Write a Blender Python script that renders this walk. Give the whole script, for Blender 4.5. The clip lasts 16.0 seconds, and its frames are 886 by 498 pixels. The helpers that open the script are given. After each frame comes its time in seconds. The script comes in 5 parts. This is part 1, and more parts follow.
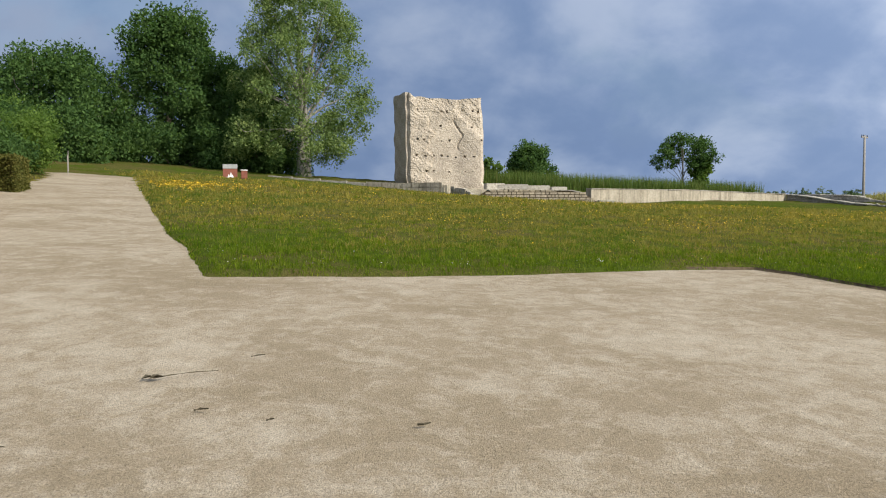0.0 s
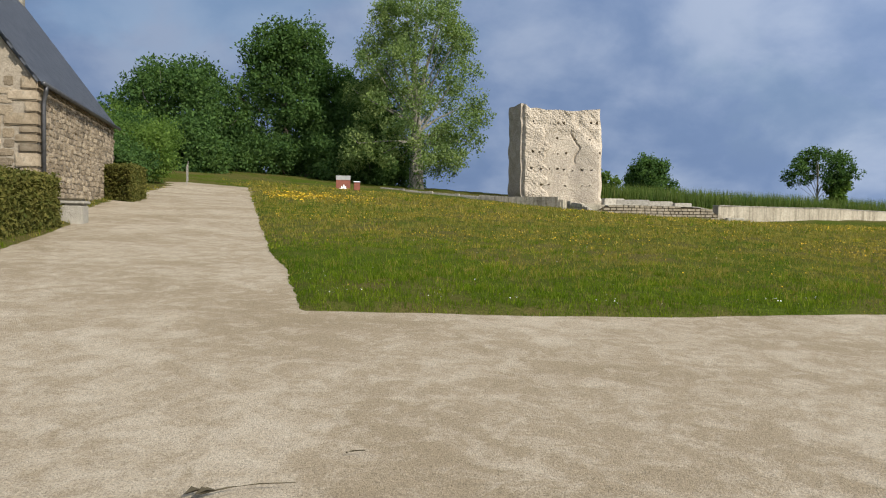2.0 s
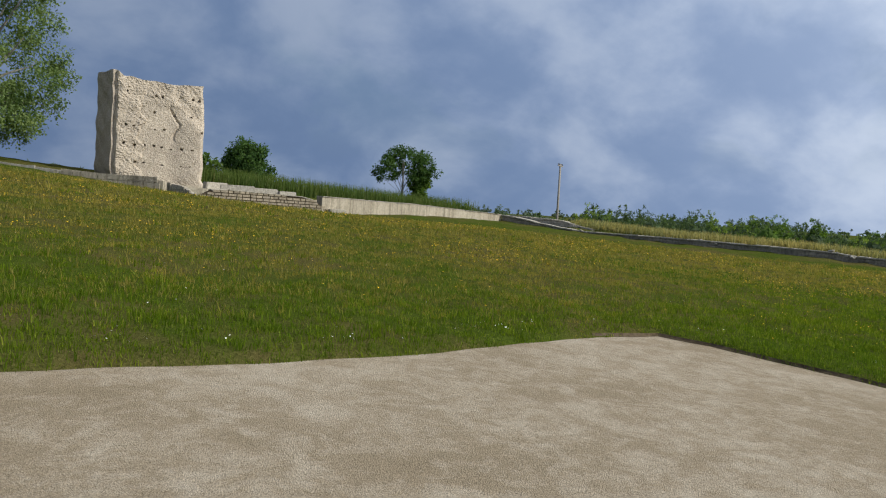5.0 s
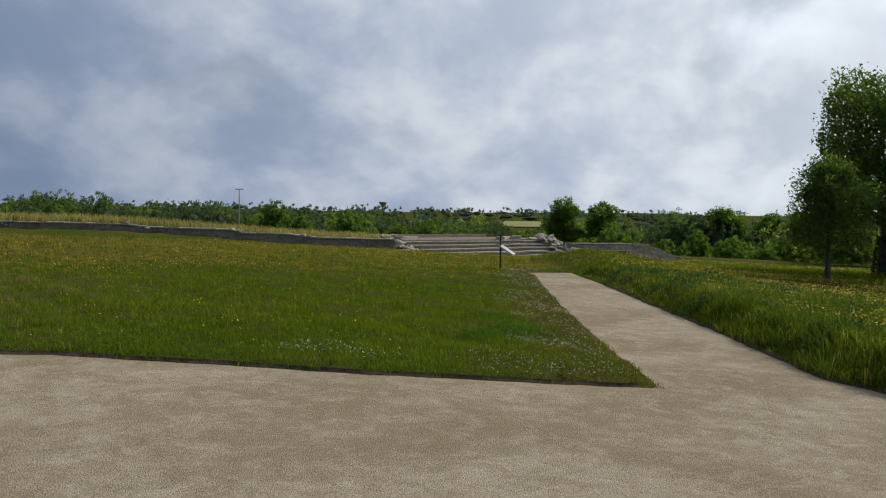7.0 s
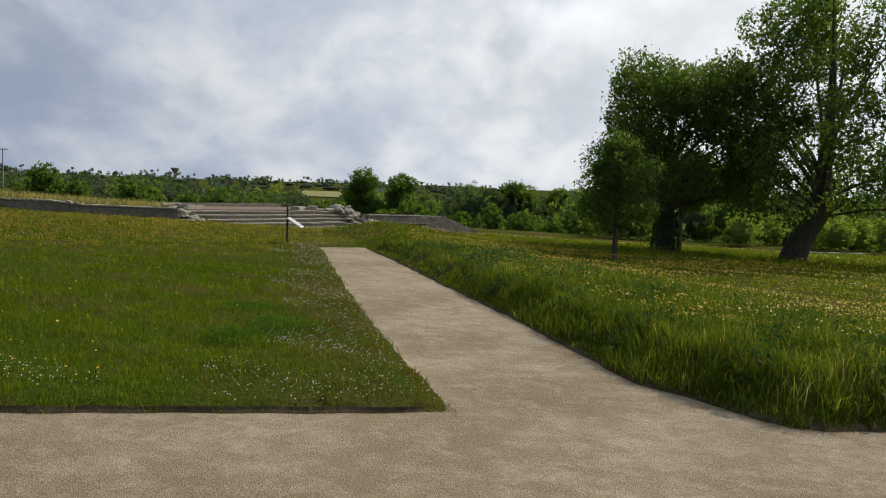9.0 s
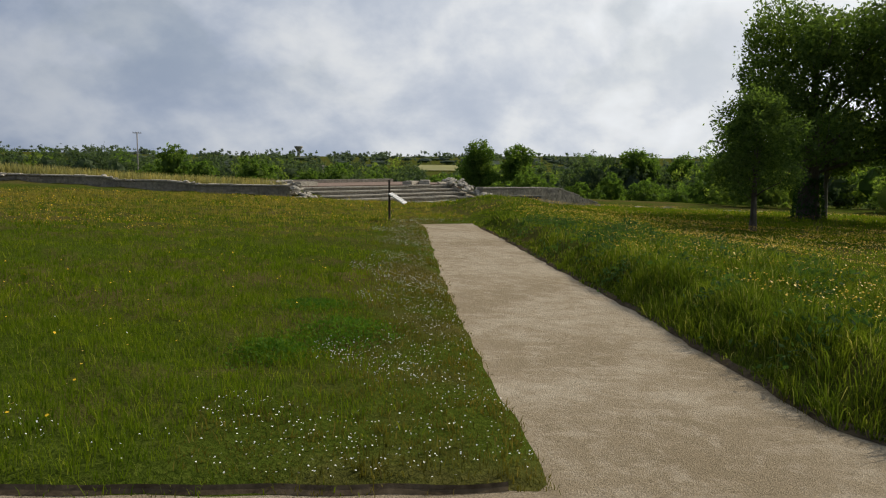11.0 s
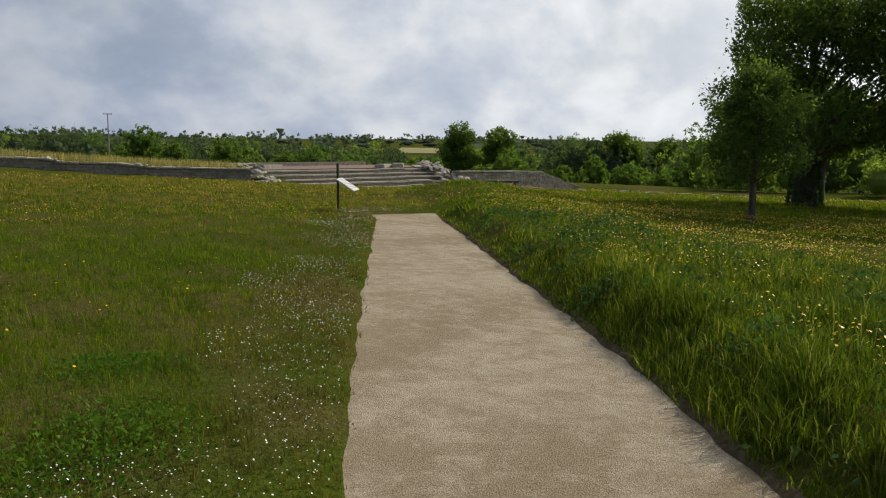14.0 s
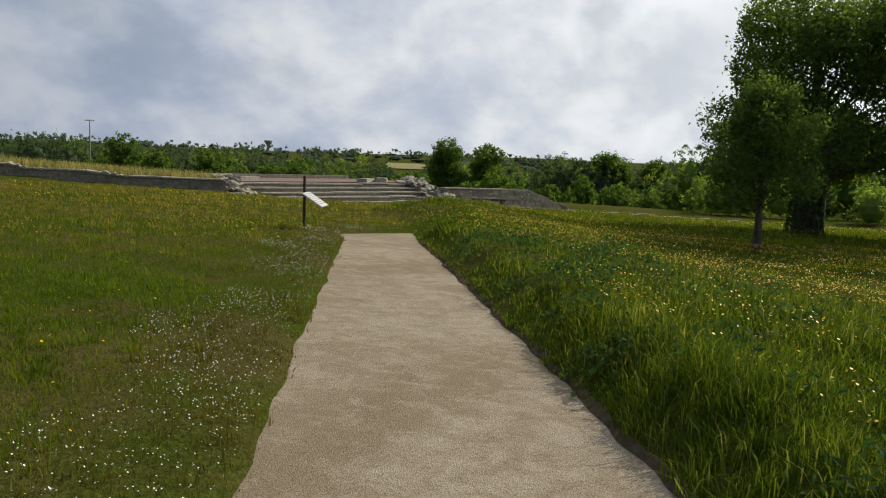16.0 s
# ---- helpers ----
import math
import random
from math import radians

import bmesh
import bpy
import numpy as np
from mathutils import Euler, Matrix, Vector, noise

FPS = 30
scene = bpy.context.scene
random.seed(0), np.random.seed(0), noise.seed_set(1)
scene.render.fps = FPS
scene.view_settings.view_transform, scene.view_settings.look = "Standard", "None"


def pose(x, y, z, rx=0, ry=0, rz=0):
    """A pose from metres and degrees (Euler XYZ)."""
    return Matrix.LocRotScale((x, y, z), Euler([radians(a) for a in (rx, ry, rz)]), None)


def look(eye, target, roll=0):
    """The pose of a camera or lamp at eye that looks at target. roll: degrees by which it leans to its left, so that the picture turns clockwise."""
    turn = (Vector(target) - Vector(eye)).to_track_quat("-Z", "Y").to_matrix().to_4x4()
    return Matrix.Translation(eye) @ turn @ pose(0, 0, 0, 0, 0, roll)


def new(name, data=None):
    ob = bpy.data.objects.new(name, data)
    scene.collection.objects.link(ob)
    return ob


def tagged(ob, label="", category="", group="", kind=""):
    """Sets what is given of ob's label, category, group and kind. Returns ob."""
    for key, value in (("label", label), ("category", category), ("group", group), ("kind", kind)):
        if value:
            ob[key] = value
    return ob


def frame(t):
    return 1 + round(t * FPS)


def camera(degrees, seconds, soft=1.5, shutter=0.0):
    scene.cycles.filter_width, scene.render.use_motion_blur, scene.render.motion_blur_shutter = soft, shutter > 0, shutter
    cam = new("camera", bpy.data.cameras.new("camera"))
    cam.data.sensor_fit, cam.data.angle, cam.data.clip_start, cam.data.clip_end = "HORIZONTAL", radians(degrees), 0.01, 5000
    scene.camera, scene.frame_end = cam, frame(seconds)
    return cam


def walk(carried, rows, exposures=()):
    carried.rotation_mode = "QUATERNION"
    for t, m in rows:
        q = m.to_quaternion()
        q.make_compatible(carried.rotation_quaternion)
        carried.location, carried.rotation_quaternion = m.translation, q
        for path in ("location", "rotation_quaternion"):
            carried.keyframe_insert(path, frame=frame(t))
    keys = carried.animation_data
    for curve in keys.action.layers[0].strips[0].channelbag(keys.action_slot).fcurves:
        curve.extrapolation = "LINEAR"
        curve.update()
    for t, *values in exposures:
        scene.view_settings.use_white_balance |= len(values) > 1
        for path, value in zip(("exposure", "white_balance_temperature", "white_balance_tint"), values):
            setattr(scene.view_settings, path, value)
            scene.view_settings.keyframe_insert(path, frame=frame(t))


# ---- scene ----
# the walk
cam = camera(57.7, 16.0, soft=1.15)
PATH = [
    (0, pose(-0, -0, 1.52, 86.63, 0.2, -3.54)),
    (0.5, pose(-0.015, 0.451, 1.526, 86.53, -0.01, -0.08)),
    (1, pose(-0.02, 0.912, 1.549, 86.75, 0.15, 3.23)),
    (1.5, pose(-0.109, 1.351, 1.579, 87.67, -1.42, 4.55)),
    (2, pose(-0.244, 1.758, 1.62, 87.49, -0.77, 4.25)),
    (2.5, pose(-0.349, 2.128, 1.649, 87.48, 0.45, 4)),
    (3, pose(-0.547, 2.483, 1.696, 87.36, -0.32, 2.23)),
    (3.2, pose(-0.632, 2.624, 1.709, 87.33, -0.18, 1.94)),
    (5.3, pose(-1.333, 4.147, 1.833, 87.52, -4.54, -33.53)),
    (5.5, pose(-1.344, 4.34, 1.831, 87.83, -4.47, -39.73)),
    (5.8, pose(-1.335, 4.619, 1.835, 88.09, -2.46, -46.81)),
    (6, pose(-1.261, 4.806, 1.837, 88, -2.05, -50.81)),
    (6.4, pose(-0.991, 5.114, 1.839, 87.91, -1.3, -58.34)),
    (6.5, pose(-0.912, 5.167, 1.84, 87.84, -0.96, -60.54)),
    (7, pose(-0.506, 5.313, 1.841, 87.58, -0.7, -72.82)),
    (7.5, pose(-0.088, 5.318, 1.842, 87.06, -0.72, -80.82)),
    (8, pose(0.455, 5.337, 1.851, 86.88, -1.21, -85.66)),
    (10.3, pose(2.941, 5.372, 1.821, 85.18, -2.41, -86.8)),
    (10.5, pose(3.15, 5.373, 1.805, 85.03, -0.78, -84.31)),
    (11, pose(3.681, 5.358, 1.794, 83.67, -0.36, -78.61)),
    (11.5, pose(4.205, 5.327, 1.787, 83.19, -0.84, -79.46)),
    (12, pose(4.705, 5.226, 1.776, 82.32, -1.89, -79.54)),
    (12.5, pose(5.251, 5.225, 1.79, 82.19, -3.05, -84.45)),
    (13, pose(5.822, 5.199, 1.764, 82.58, -2.5, -84.59)),
    (13.5, pose(6.412, 5.3, 1.756, 82.43, -2.61, -84.39)),
    (14, pose(6.925, 5.302, 1.734, 82.47, -0.45, -79.77)),
    (14.5, pose(7.436, 5.354, 1.718, 82.72, -1.99, -79.74)),
    (15, pose(7.982, 5.345, 1.7, 83.85, -1.33, -80.17)),
    (15.5, pose(8.487, 5.405, 1.674, 83.66, -2.4, -80.59)),
    (16, pose(9.032, 5.474, 1.669, 83.64, -1.94, -80.61)),
]
walk(cam, PATH, exposures=[(0.0, 0.3, 6150, 10), (3.2, 0.26, 6120, 10), (5.3, -0.2, 6000, 9), (6.5, -0.53, 6180, 9), (7.2, -0.46, 6300, 9), (8.0, -0.36, 6450, 9), (10.3, -0.38, 6680, 9), (13.0, -0.32, 6670, 9), (16.0, -0.34, 6650, 9)])

# sky with broken cloud, and the sun in the south-east
SUN_AZ, SUN_EL = 132.0, 34.0  # clockwise from +y, above the horizon
SUN_DIR = Vector((math.sin(radians(SUN_AZ)) * math.cos(radians(SUN_EL)),
                  math.cos(radians(SUN_AZ)) * math.cos(radians(SUN_EL)), math.sin(radians(SUN_EL))))


def make_world():
    world = bpy.data.worlds.new("world")
    scene.world = world
    world.use_nodes = True
    nt = world.node_tree
    nt.nodes.clear()
    N, L = nt.nodes.new, nt.links.new
    out, bg = N("ShaderNodeOutputWorld"), N("ShaderNodeBackground")
    sky = N("ShaderNodeTexSky")
    sky.sky_type, sky.sun_disc = "NISHITA", False
    sky.sun_elevation, sky.sun_rotation = radians(SUN_EL), radians(SUN_AZ)
    sky.air_density, sky.dust_density, sky.ozone_density = 1.0, 1.2, 1.5
    tc, sep = N("ShaderNodeTexCoord"), N("ShaderNodeSeparateXYZ")
    L(tc.outputs["Generated"], sep.inputs[0])

    def m(op, a, b=None, c=None, clamp=False):
        n = N("ShaderNodeMath")
        n.operation, n.use_clamp = op, clamp
        for k, v in enumerate((a, b, c)):
            if v is None:
                continue
            if isinstance(v, (int, float)):
                n.inputs[k].default_value = v
            else:
                L(v, n.inputs[k])
        return n.outputs[0]

    # cloud layer seen as a flat sheet overhead
    up = m("ADD", m("MAXIMUM", sep.outputs[2], 0.0), 0.62)
    flat = N("ShaderNodeCombineXYZ")
    L(m("DIVIDE", sep.outputs[0], up), flat.inputs[0])
    L(m("DIVIDE", sep.outputs[1], up), flat.inputs[1])

    def cloud(scale, detail, rough, seed, warp):
        n = N("ShaderNodeTexNoise")
        n.inputs["Scale"].default_value, n.inputs["Detail"].default_value = scale, detail
        n.inputs["Roughness"].default_value, n.inputs["Distortion"].default_value = rough, warp
        mp = N("ShaderNodeMapping")
        mp.inputs["Location"].default_value = (seed, seed * 0.7, 0)
        L(flat.outputs[0], mp.inputs["Vector"])
        L(mp.outputs[0], n.inputs["Vector"])
        return n.outputs["Fac"]

    big, fine = cloud(2.7, 7, 0.5, 3.1, 0.1), cloud(4.4, 9, 0.54, 8.3, 0.15)
    cover = N("ShaderNodeMapRange")
    cover.interpolation_type = "SMOOTHSTEP"
    L(big, cover.inputs[0])
    cover.inputs[1].default_value, cover.inputs[2].default_value = 0.36, 0.50
    cover.inputs[3].default_value, cover.inputs[4].default_value = 0.45, 1.0
    # cloud brightness: darker bases, brighter towards the sun
    dot = N("ShaderNodeVectorMath")
    dot.operation = "DOT_PRODUCT"
    L(tc.outputs["Generated"], dot.inputs[0])
    dot.inputs[1].default_value = SUN_DIR
    glow = m("POWER", m("MULTIPLY_ADD", dot.outputs["Value"], 0.5, 0.5), 2.4)
    lit = N("ShaderNodeMapRange")
    lit.interpolation_type = "SMOOTHSTEP"
    L(fine, lit.inputs[0])
    lit.inputs[1].default_value, lit.inputs[2].default_value = 0.34, 0.70
    tone = m("MULTIPLY_ADD", lit.outputs[0], 0.30, 0.84)
    level = m("MULTIPLY", tone, m("MULTIPLY_ADD", glow, CLOUD_GLOW, CLOUD_BASE))
    ramp = N("ShaderNodeMix")
    ramp.data_type = "RGBA"
    L(m("ADD", m("MULTIPLY", glow, 1.35), m("MULTIPLY_ADD", lit.outputs[0], 0.5, -0.12), clamp=True), ramp.inputs["Factor"])
    ramp.inputs["A"].default_value, ramp.inputs["B"].default_value = (0.45, 0.63, 1.0, 1), (0.90, 0.94, 1.0, 1)
    cloudcol = N("ShaderNodeVectorMath")
    cloudcol.operation = "SCALE"
    L(ramp.outputs["Result"], cloudcol.inputs[0])
    L(level, cloudcol.inputs["Scale"])
    mix = N("ShaderNodeMix")
    mix.data_type = "RGBA"
    L(m("MAXIMUM", cover.outputs[0], m("MULTIPLY_ADD", sep.outputs[2], -2.6, 1.15), clamp=True), mix.inputs["Factor"])
    L(sky.outputs[0], mix.inputs["A"])
    L(cloudcol.outputs[0], mix.inputs["B"])
    L(mix.outputs["Result"], bg.inputs["Color"])
    bg.inputs["Strength"].default_value = 0.075
    L(bg.outputs[0], out.inputs["Surface"])


CLOUD_BASE, CLOUD_GLOW = 4.5, 15.5
make_world()
sun = new("sun", bpy.data.lights.new("sun", "SUN"))
sun.data.energy, sun.data.angle, sun.data.color = 5.0, radians(0.6), (1.0, 0.91, 0.76)
sun.matrix_world = look(SUN_DIR * 300, (0, 0, 0))
scene.view_settings.exposure = 0.0


# ---- materials ----
class Mat:
    """A node material under construction, with a Principled surface."""

    def __init__(self, name, rough=0.85, coords="Object"):
        self.m = bpy.data.materials.new(name)
        self.m.use_nodes = True
        self.nt = self.m.node_tree
        self.b = self.nt.nodes["Principled BSDF"]
        self.b.inputs["Roughness"].default_value = rough
        self.b.inputs["Specular IOR Level"].default_value = 0.25
        self.tc = self.nt.nodes.new("ShaderNodeTexCoord").outputs[coords]

    def node(self, kind, **kw):
        n = self.nt.nodes.new(kind)
        for k, v in kw.items():
            n.inputs[k].default_value = v
        return n

    def link(self, a, b):
        self.nt.links.new(a, b)

    def noise(self, scale, detail=4, rough=0.55, stretch=None, warp=0.0):
        n = self.node("ShaderNodeTexNoise", Scale=scale, Detail=detail, Roughness=rough, Distortion=warp)
        src = self.tc
        if stretch:
            mp = self.node("ShaderNodeMapping", Scale=stretch)
            self.link(src, mp.inputs["Vector"])
            src = mp.outputs[0]
        self.link(src, n.inputs["Vector"])
        return n.outputs["Fac"]

    def voronoi(self, scale, feature="F1", out="Distance"):
        n = self.node("ShaderNodeTexVoronoi", Scale=scale)
        n.feature = feature
        self.link(self.tc, n.inputs["Vector"])
        return n.outputs[out]

    def ramp(self, fac, *stops):
        n = self.nt.nodes.new("ShaderNodeValToRGB")
        els = n.color_ramp.elements
        while len(els) < len(stops):
            els.new(0.5)
        for e, (p, c) in zip(els, stops):
            e.position, e.color = p, (*c, 1) if len(c) == 3 else c
        self.link(fac, n.inputs[0])
        return n.outputs[0]

    def mix(self, fac, a, b, blend="MIX"):
        n = self.nt.nodes.new("ShaderNodeMix")
        n.data_type, n.blend_type = "RGBA", blend
        for key, v in (("Factor", fac), ("A", a), ("B", b)):
            if isinstance(v, (int, float)):
                n.inputs[key].default_value = v
            elif isinstance(v, tuple):
                n.inputs[key].default_value = (*v, 1)
            else:
                self.link(v, n.inputs[key])
        return n.outputs["Result"]

    def color(self, c):
        if isinstance(c, tuple):
            self.b.inputs["Base Color"].default_value = (*c, 1)
        else:
            self.link(c, self.b.inputs["Base Color"])
        return self

    def bump(self, h, strength=0.5, dist=0.02):
        n = self.node("ShaderNodeBump", Strength=strength, Distance=dist)
        self.link(h, n.inputs["Height"])
        self.link(n.outputs[0], self.b.inputs["Normal"])
        return self

    def island(self):
        return self.nt.nodes.new("ShaderNodeNewGeometry").outputs["Random Per Island"]

    def rand(self):
        return self.nt.nodes.new("ShaderNodeObjectInfo").outputs["Random"]

    def translucent(self, amount, tint):
        """Mix in light that comes through from behind, for leaves."""
        t = self.nt.nodes.new("ShaderNodeBsdfTranslucent")
        if isinstance(tint, tuple):
            t.inputs["Color"].default_value = (*tint, 1)
        else:
            self.link(tint, t.inputs["Color"])
        mx = self.nt.nodes.new("ShaderNodeMixShader")
        mx.inputs[0].default_value = amount
        self.link(self.b.outputs[0], mx.inputs[1])
        self.link(t.outputs[0], mx.inputs[2])
        self.link(mx.outputs[0], self.nt.nodes["Material Output"].inputs["Surface"])
        return self


def gravel_mat():
    k = Mat("pale_gravel", 0.95)
    k.b.inputs["Specular IOR Level"].default_value = 0.06
    patch = k.noise(0.5, 5, 0.6, warp=0.6)
    fleck = k.noise(4.0, 8, 0.78, (1.0, 0.9, 1), 0.5)
    mid, grit = k.noise(40, 4, 0.8), k.noise(75, 5, 0.85)
    stones = k.voronoi(95)
    base = k.ramp(patch, (0.30, (0.205, 0.164, 0.108)), (0.5, (0.234, 0.190, 0.130)), (0.70, (0.258, 0.213, 0.150)))
    pale = k.ramp(k.mix(0.68, patch, fleck), (0.46, (0, 0, 0)), (0.60, (1, 1, 1)))
    base = k.mix(k.mix(0.85, (0, 0, 0), pale), base, (0.345, 0.300, 0.230))
    base = k.mix(0.55, base, k.ramp(mid, (0.32, (0.72, 0.70, 0.66)), (0.5, (1, 1, 1)), (0.68, (1.22, 1.21, 1.2))), "MULTIPLY")
    speck = k.ramp(grit, (0.34, (0.40, 0.37, 0.33)), (0.47, (1, 1, 1)), (0.64, (1.38, 1.36, 1.32)))
    k.color(k.mix(0.9, base, speck, "MULTIPLY"))
    h = k.mix(0.6, stones, grit)
    return k.bump(h, 0.9, 0.012).m


def soil_mat():
    """Turf under the blades: short grass, with dry and mossy patches."""
    k = Mat("turf", 0.95)
    k.b.inputs["Specular IOR Level"].default_value = 0.0
    a, b, c = k.noise(0.16, 5, 0.6), k.noise(1.3, 5, 0.6), k.noise(26, 4, 0.7)
    green = k.ramp(c, (0.3, (0.028, 0.042, 0.006)), (0.55, (0.056, 0.078, 0.010)), (0.75, (0.086, 0.106, 0.020)))
    dry = k.ramp(c, (0.3, (0.050, 0.045, 0.014)), (0.6, (0.098, 0.085, 0.028)), (0.8, (0.140, 0.120, 0.046)))
    w = k.ramp(k.mix(0.35, a, b), (0.44, (0, 0, 0)), (0.58, (1, 1, 1)))
    k.color(k.mix(w, green, dry))
    return k.bump(c, 0.8, 0.05).m


def blade_mat(name, lo, hi, tip):
    k = Mat(name, 0.9)
    k.b.inputs["Specular IOR Level"].default_value = 0.02
    r = k.island()
    big = k.noise(0.35, 3, 0.6)
    col = k.ramp(r, (0.0, lo), (0.85, hi), (0.995, tip))
    shade = k.ramp(big, (0.3, (0.80, 0.86, 0.8)), (0.7, (1.2, 1.1, 0.95)))
    col = k.mix(1.0, col, shade, "MULTIPLY")
    tuft = k.ramp(k.noise(3.2, 3, 0.6, (1, 1, 0)), (0.32, (0.62, 0.74, 0.8)), (0.5, (1, 1, 1)), (0.68, (1.28, 1.16, 1.0)))
    col = k.mix(0.8, col, tuft, "MULTIPLY")
    k.color(col)
    return k.translucent(0.5, k.mix(1.0, col, (1.25, 1.22, 0.8), "MULTIPLY")).m


def leaf_mat(name, lo, hi, trans=0.35):
    k = Mat(name, 0.85)
    k.b.inputs["Specular IOR Level"].default_value = 0.08
    col = k.ramp(k.island(), (0.0, lo), (1.0, hi))
    big = k.ramp(k.noise(0.45, 3, 0.6), (0.3, (0.72, 0.78, 0.75)), (0.7, (1.25, 1.15, 1.0)))
    col = k.mix(1.0, col, big, "MULTIPLY")
    k.color(col)
    return k.translucent(trans, k.mix(1.0, col, (1.35, 1.5, 0.7), "MULTIPLY")).m


def bark_mat(name="bark", a=(0.055, 0.042, 0.03), b=(0.16, 0.135, 0.105)):
    k = Mat(name, 0.95)
    n = k.noise(9, 6, 0.65, (1, 1, 0.22), 0.6)
    m = k.noise(1.1, 3)
    k.color(k.mix(k.ramp(m, (0.45, (0, 0, 0)), (0.65, (0.5, 0.5, 0.5))), k.ramp(n, (0.3, a), (0.7, b)), (0.07, 0.085, 0.035)))
    return k.bump(n, 0.9, 0.05).m


def stone_mat(name, a, b, c, scale=6.0, rough=0.92, streaks=0.0, joints=0.0, relief=0.06, joint_depth=0.8, each=False):
    """Weathered limestone: blotches, grains, lichen and, where asked for, rain streaks and small joints."""
    k = Mat(name, rough)
    big, mid, fine = k.noise(0.7, 5, 0.6, warp=0.5), k.noise(scale, 6, 0.65, warp=0.3), k.noise(55, 3, 0.6)
    col = k.ramp(mid, (0.28, a), (0.5, b), (0.75, c))
    col = k.mix(0.55, col, k.ramp(big, (0.3, (0.72, 0.70, 0.68)), (0.65, (1.12, 1.1, 1.06))), "MULTIPLY")
    pick = k.ramp(k.island(), (0.0, (0.74, 0.73, 0.72)), (0.5, (1.0, 0.98, 0.95)), (1.0, (1.18, 1.15, 1.08)))
    col = k.mix(0.8, col, pick, "MULTIPLY")
    if each:
        col = k.mix(1.0, col, k.ramp(k.rand(), (0.0, (0.52, 0.50, 0.48)), (0.35, (0.85, 0.80, 0.72)), (0.7, (1.05, 1.02, 0.98)), (1.0, (1.4, 1.36, 1.28))), "MULTIPLY")
    if streaks:
        st = k.ramp(k.noise(2.2, 5, 0.7, (1.6, 1.6, 0.10)), (0.46, (1, 1, 1)), (0.64, (0.42, 0.40, 0.36)))
        col = k.mix(streaks, col, st, "MULTIPLY")
    lich = k.ramp(k.noise(3.1, 6, 0.7), (0.60, (0, 0, 0)), (0.70, (0.6, 0.6, 0.6)))
    col = k.mix(lich, col, (0.16, 0.155, 0.12))
    h = k.mix(0.35, mid, fine)
    if joints:
        v = k.voronoi(joints, "DISTANCE_TO_EDGE")
        j = k.ramp(v, (0.0, (0.55, 0.53, 0.5)), (0.10, (1, 1, 1)))
        col = k.mix(joint_depth, col, j, "MULTIPLY")
        h = k.mix(0.5, h, k.ramp(v, (0.0, (0, 0, 0)), (0.12, (1, 1, 1))))
    k.color(col)
    return k.bump(h, 0.8, relief).m


def slate_mat():
    k = Mat("slate", 0.55)
    n = k.noise(3, 5, 0.6)
    v = k.ramp(k.island(), (0, (0.040, 0.044, 0.052)), (1, (0.062, 0.067, 0.077)))
    k.color(k.mix(0.5, v, k.ramp(n, (0.3, (0.6, 0.6, 0.62)), (0.7, (1.3, 1.3, 1.3))), "MULTIPLY"))
    return k.bump(k.noise(30, 4), 0.3, 0.01).m


def plain_mat(name, a, b, rough=0.6, metal=0.0, scale=12.0, relief=0.2, stretch=None):
    k = Mat(name, rough)
    n = k.noise(scale, 5, 0.6, stretch)
    k.color(k.ramp(n, (0.3, a), (0.7, b)))
    k.b.inputs["Metallic"].default_value = metal
    return k.bump(n, relief, 0.01).m


SOIL = plain_mat("dark_soil", (0.042, 0.032, 0.020), (0.110, 0.085, 0.056), 1.0, 0, 14, 0.8)
SOIL.node_tree.nodes["Principled BSDF"].inputs["Specular IOR Level"].default_value = 0.0
GRAVEL, TURF = gravel_mat(), soil_mat()
BLADE_LAWN = blade_mat("lawn_grass", (0.058, 0.104, 0.006), (0.130, 0.188, 0.012), (0.225, 0.260, 0.045))
BLADE_SEED = blade_mat("seeding_grass", (0.158, 0.150, 0.030), (0.245, 0.220, 0.056), (0.315, 0.270, 0.100))
BLADE_PALE = blade_mat("pale_grass", (0.20, 0.19, 0.08), (0.34, 0.32, 0.15), (0.42, 0.40, 0.22))
BLADE_DRY = blade_mat("edge_grass", (0.070, 0.070, 0.013), (0.128, 0.118, 0.026), (0.205, 0.172, 0.062))
BLADE_TALL = blade_mat("tall_grass", (0.052, 0.092, 0.008), (0.132, 0.182, 0.020), (0.270, 0.275, 0.100))
LEAF_CLOVER = leaf_mat("clover_leaves", (0.050, 0.112, 0.012), (0.100, 0.186, 0.022))
REED = blade_mat("reeds", (0.063, 0.105, 0.028), (0.119, 0.168, 0.049), (0.182, 0.196, 0.084))
PETAL_W = plain_mat("white_petals", (0.72, 0.72, 0.66), (0.86, 0.86, 0.82), 0.6)
PETAL_Y = plain_mat("yellow_petals", (0.62, 0.37, 0.006), (0.76, 0.49, 0.012), 0.5)
LEAF_OAK = leaf_mat("oak_leaves", (0.062, 0.098, 0.030), (0.140, 0.200, 0.060), 0.5)
LEAF_DARK = leaf_mat("dense_leaves", (0.034, 0.070, 0.024), (0.078, 0.136, 0.040))
LEAF_MID = leaf_mat("fresh_leaves", (0.070, 0.122, 0.028), (0.145, 0.215, 0.055), 0.5)
LEAF_ASH = leaf_mat("pale_leaves", (0.085, 0.135, 0.045), (0.190, 0.250, 0.098))
LEAF_HEDGE = leaf_mat("hedge_leaves", (0.05, 0.06, 0.014), (0.13, 0.12, 0.035), 0.2)
# distance haze is painted into this paler, bluer leaf colour
LEAF_HILL_HAZE = leaf_mat("hazed_hill_leaves", (0.080, 0.108, 0.092), (0.130, 0.168, 0.132), 0.4)
